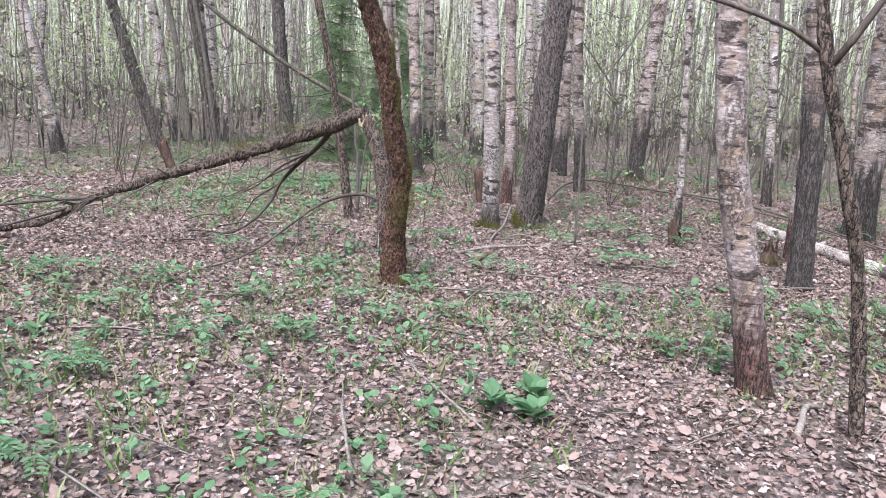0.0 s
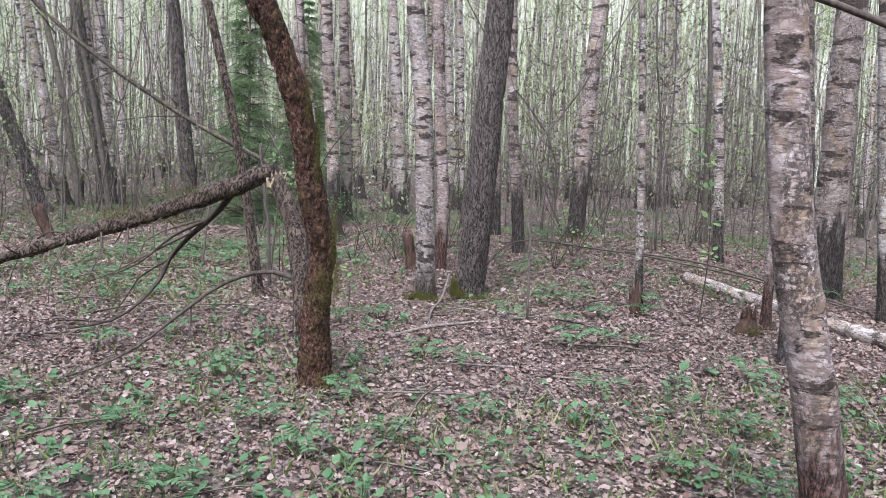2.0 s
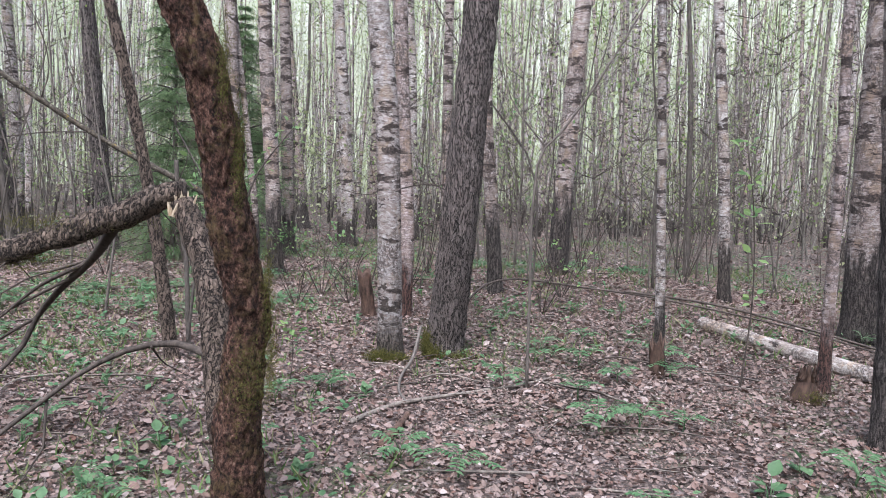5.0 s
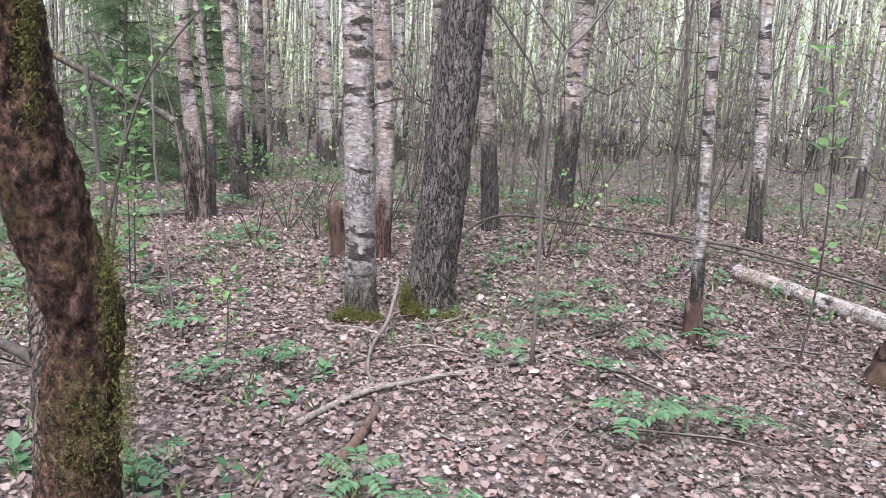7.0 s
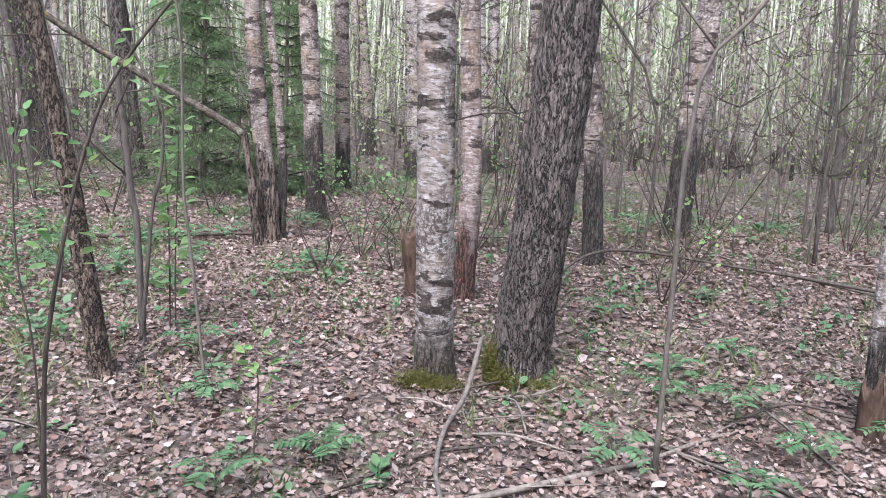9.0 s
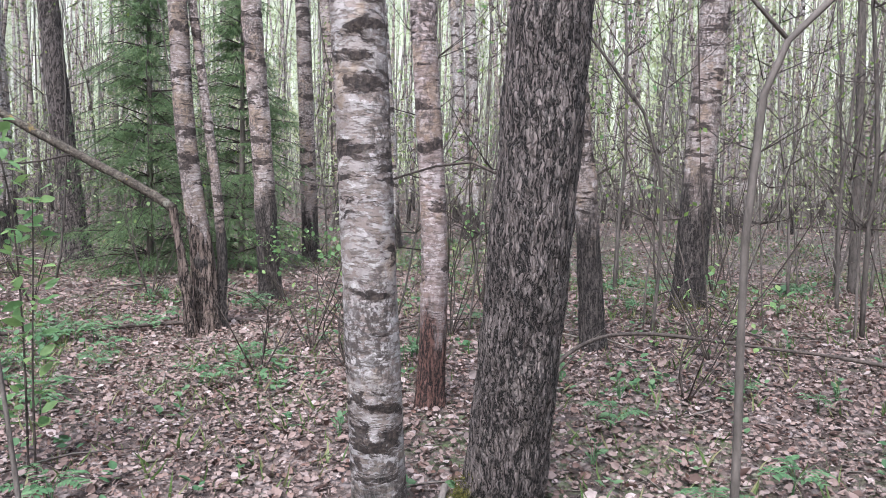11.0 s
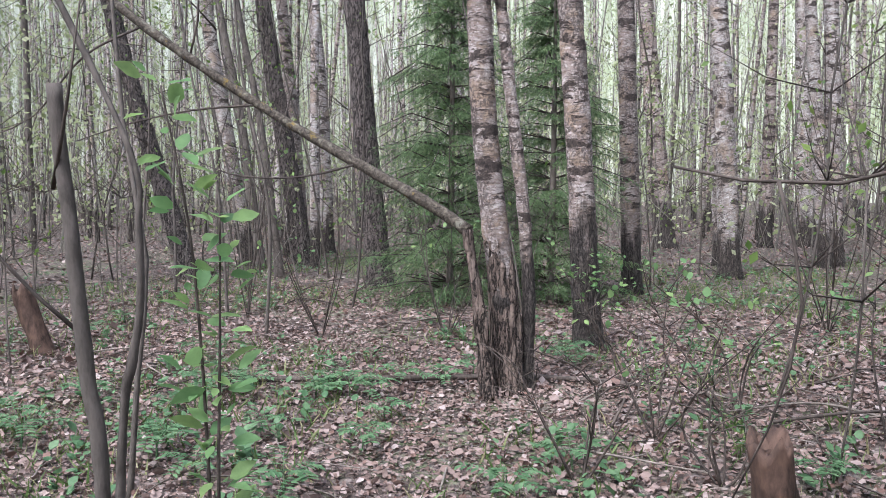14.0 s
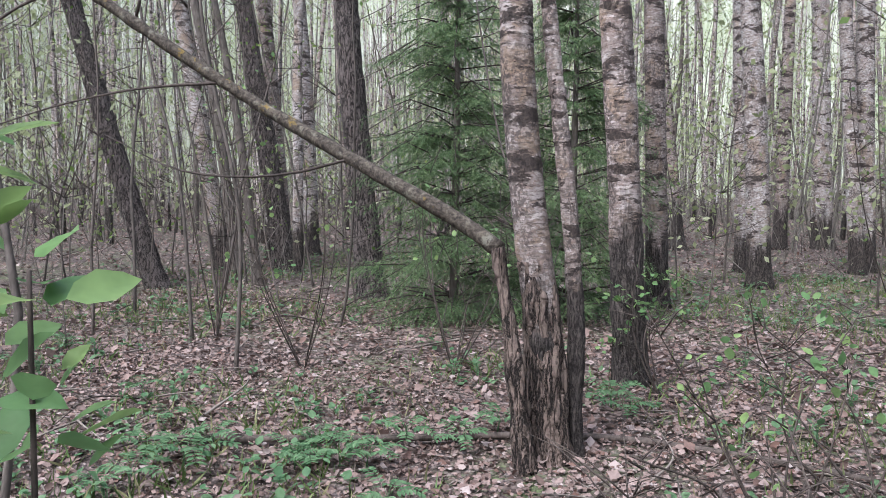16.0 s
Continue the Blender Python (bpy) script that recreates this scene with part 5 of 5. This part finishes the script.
def bush(x, y, tall, wide, stems, leaves, seed, label):
    """Many thin crooked twigs from one foot, with tufts of small leaves."""
    rr, rng = random.Random(seed), np.random.default_rng(seed)
    base = thing("bush", x, y, label, "bush")
    tips = []
    for i in range(stems):
        a, n = rr.uniform(0, 6.28), rr.uniform(0.3, 1.0) * wide
        e = Vector((math.cos(a) * n, math.sin(a) * n, tall * rr.uniform(0.6, 1.0)))
        m = e * 0.5 + Vector((rr.uniform(-0.18, 0.18), rr.uniform(-0.18, 0.18), rr.uniform(-0.1, 0.15)))
        v, f = tube([(0, 0, -0.04), m, e], taper(0.006, 0.002), 6, 0.08, lambda q, a, s: 0.002 * noise.noise(q * 20))
        for k in range(5):
            p = m.lerp(e, rr.random())
            b = rr.uniform(0, 6.28)
            q = p + Vector((math.cos(b), math.sin(b), rr.uniform(0, 0.8))) * rr.uniform(0.1, 0.3)
            tube([p, (p + q) / 2 + Vector((0, 0, 0.02)), q], taper(0.003, 0.001), 4, 0.1, verts=v, faces=f)
            tips.append(q)
        part("stem", mesh_of("stem", v, f), M_TWIG, base)
    if leaves:
        pos = np.array([tips[rng.integers(len(tips))] for _ in range(leaves)]) + rng.normal(0, 0.025, (leaves, 3))
        part("leaves", many("leaves", OVATE_V, OVATE_F, pos, unit(rng, leaves), np.c_[rng.normal(0, 0.4, (leaves, 2)), np.ones(leaves)], rng.uniform(0.025, 0.055, leaves)), M_SAPLING, base)


bush(0.04, 12.6, 0.95, 0.5, 6, 50, 1, "crooked bare-twigged bush with sparse young leaves")
bush(0.45, 12.95, 1.0, 0.55, 6, 50, 2, "twiggy bush with young green leaf tufts")
bush(1.1, 12.6, 1.1, 0.5, 6, 50, 3, "thin twiggy bush with pale leaves")
bush(-0.4, 14.75, 0.95, 0.3, 5, 120, 4, "small leafy bush at a birch foot")
bush(-0.25, 11.9, 0.7, 0.35, 6, 0, 5, "low bush of bare twigs")
bush(2.3, 10.9, 0.8, 0.4, 5, 60, 6, "low bush with few leaves")
bush(3.0, 4.6, 1.0, 0.4, 5, 90, 7, "thin bush with pale leaves near a stump")
bush(0.35, 12.0, 0.6, 0.3, 5, 0, 8, "bare low twigs behind a birch")


for i, (x, y, tall) in enumerate(((2.7, 11.5, 3.2), (3.9, 14.2, 3.4), (-4.2, 15.6, 3.0), (1.5, 13.8, 2.8), (4.9, 12.9, 3.0), (-5.4, 12.6, 2.6), (-3.0, 14.9, 1.8), (5.6, 8.3, 2.4), (-4.4, 10.6, 2.0), (1.4, 16.2, 3.0), (-1.9, 15.2, 1.6))):
    bush(x, y, tall, 0.35 * tall, 7, 50, 40 + i, "arching thin-stemmed understorey bush with few leaves")


def herb(kind, seed):
    """A floor plant to be copied."""
    rng = np.random.default_rng(seed)
    base = thing("herb", 0, -300, {"broad": "low plant with broad green leaves in the litter", "leafy": "low plant with pointed green leaves", "pinnate": "rowan seedling with feathered leaves", "small": "tuft of small green leaves"}[kind], "plant", "floor herbs", 0)
    v, f, pos, way, size = [], [], [], [], []
    n = {"broad": 13, "leafy": 7, "pinnate": 5, "small": 9}[kind]
    for i in range(n):
        a = i * 2.4 + rng.uniform(-0.4, 0.4)
        d = Vector((math.cos(a), math.sin(a), 0))
        up = Vector((0, 0, 1))
        if kind == "pinnate":
            m = rng.uniform(0.10, 0.2)
            p0, p2 = up * rng.uniform(0.03, 0.1), d * m + up * rng.uniform(0.08, 0.16)
            p1 = d * m * 0.5 + up * 0.16
            tube([up * -0.02, p0, p1, p2], taper(0.002, 0.001), 4, 0.04, verts=v, faces=f)
            for t in np.linspace(0.3, 1, 7):
                c = p0.lerp(p1, t).lerp(p1.lerp(p2, t), t)
                for s in (-1, 1):
                    pos.append(c)
                    way.append(d * 0.5 + Vector((-d.y, d.x, 0)) * s + up * -0.1)
                    size.append(0.05 * rng.uniform(0.7, 1.1))
        else:
            big = {"broad": 0.115, "leafy": 0.075, "small": 0.05}[kind]
            c = d * 0.015 + up * rng.uniform(0.01, 0.13 if kind == "small" else 0.09)
            tube([up * -0.02, c], taper(0.003, 0.0015), 4, 0.05, verts=v, faces=f)
            pos.append(c)
            way.append(d + up * (rng.uniform(0.1, 1.2) if kind == 'broad' else rng.uniform(-0.1, 1.3)))
            size.append(big * rng.uniform(0.6, 1.15))
    part("stalk", mesh_of("stalk", v, f), M_HERB, base)
    tv = OVATE_V * ((1, 0.55, 1) if kind == "pinnate" else (1, 1, 1))
    part("leaves", many("leaves", tv, OVATE_F, np.array(pos), np.array(way), np.c_[rng.normal(0, 0.2, (len(pos), 2)), np.ones(len(pos))], size), M_HERB, base)
    return base


HERBS = [herb("broad", 1), herb("pinnate", 2), herb("pinnate", 3), herb("small", 4), herb("small", 5), herb("leafy", 6)]
rr = random.Random(9)
spots = [(0.51, 3.75, 0), (0.28, 3.62, 0), (0.50, 3.5, 0), (-1.01, 4.7, 3), (-0.85, 4.8, 3), (2.7, 8.75, 1), (1.78, 8.3, 1), (1.9, 9.6, 2), (1.75, 9.3, 1), (0.28, 8.45, 5)]
ROWANS = [(-2.0, 12.19), (-2.58, 12.79), (-1.89, 12.47), (-2.78, 12.43), (-1.96, 11.52), (-1.47, 11.45), (-1.37, 12.08), (-2.0, 12.99), (-1.46, 12.62), (-1.88, 11.81), (-3.03, 13.33), (-2.29, 11.68), (-3.68, 12.41), (-2.8, 11.7), (-3.07, 11.61), (-2.82, 13.28), (-2.59, 13.08), (-2.09, 12.99), (-1.88, 13.06), (-2.09, 13.24), (-2.7, 12.57), (-0.69, 14.42), (-0.58, 14.12), (-1.26, 13.79), (-1.68, 13.46), (-1.37, 13.47), (-1.73, 13.03)]
SEEDLINGS = [(2.06, 9.07), (2.94, 10.65), (3.81, 12.61), (1.3, 8.61), (0.03, 8.59), (-0.33, 8.27), (-0.54, 9.2), (2.23, 8.68), (2.76, 9.1), (-0.79, 9.92), (-0.05, 8.73), (1.94, 7.61), (1.66, 7.59), (0.38, 7.17), (0.63, 6.86), (0.05, 8.58), (2.21, 7.56), (2.63, 10.89), (-0.92, 7.46), (-1.64, 7.81), (-2.07, 7.24), (-1.14, 6.96), (2.54, 6.86), (2.73, 6.66), (2.16, 6.54)]
HERB_COUNT = 235
while len(spots) < HERB_COUNT:
    x, y = rr.uniform(-5.5, 6), rr.uniform(1.6, 16)
    if rr.random() < max(0.0, green_patch(x, y) - 0.2) ** 1.5 and (y < 3.2 or y > 9.5 or abs(x - 0.3) > 0.3 or rr.random() < 0.8):
        spots.append((x, y, rr.choices((1, 2, 3, 4, 5), (2.4, 2.2, 2.5, 2.5, 2))[0]))
for i, (x, y, k) in enumerate(spots):
    m = pose(x, y, height(x, y), rr.uniform(-8, 8), rr.uniform(-8, 8), rr.uniform(0, 360))
    copy_thing(HERBS[k], m)
for group, low, high in ((ROWANS, 0.7, 1.2), (SEEDLINGS, 0.6, 1.4)):
    for x, y in group:
        q = rr.uniform(low, high)
        copy_thing(HERBS[rr.choice((1, 2, 1, 2, 5))], pose(x, y, height(x, y), rr.uniform(-8, 8), rr.uniform(-8, 8), rr.uniform(0, 360)) @ Matrix.Scale(q, 4))
for i, ob in enumerate(HERBS):
    a, b = 4.5 + 0.3 * i, 14.0 + 0.4 * i
    ob.location = (a, b, height(a, b))
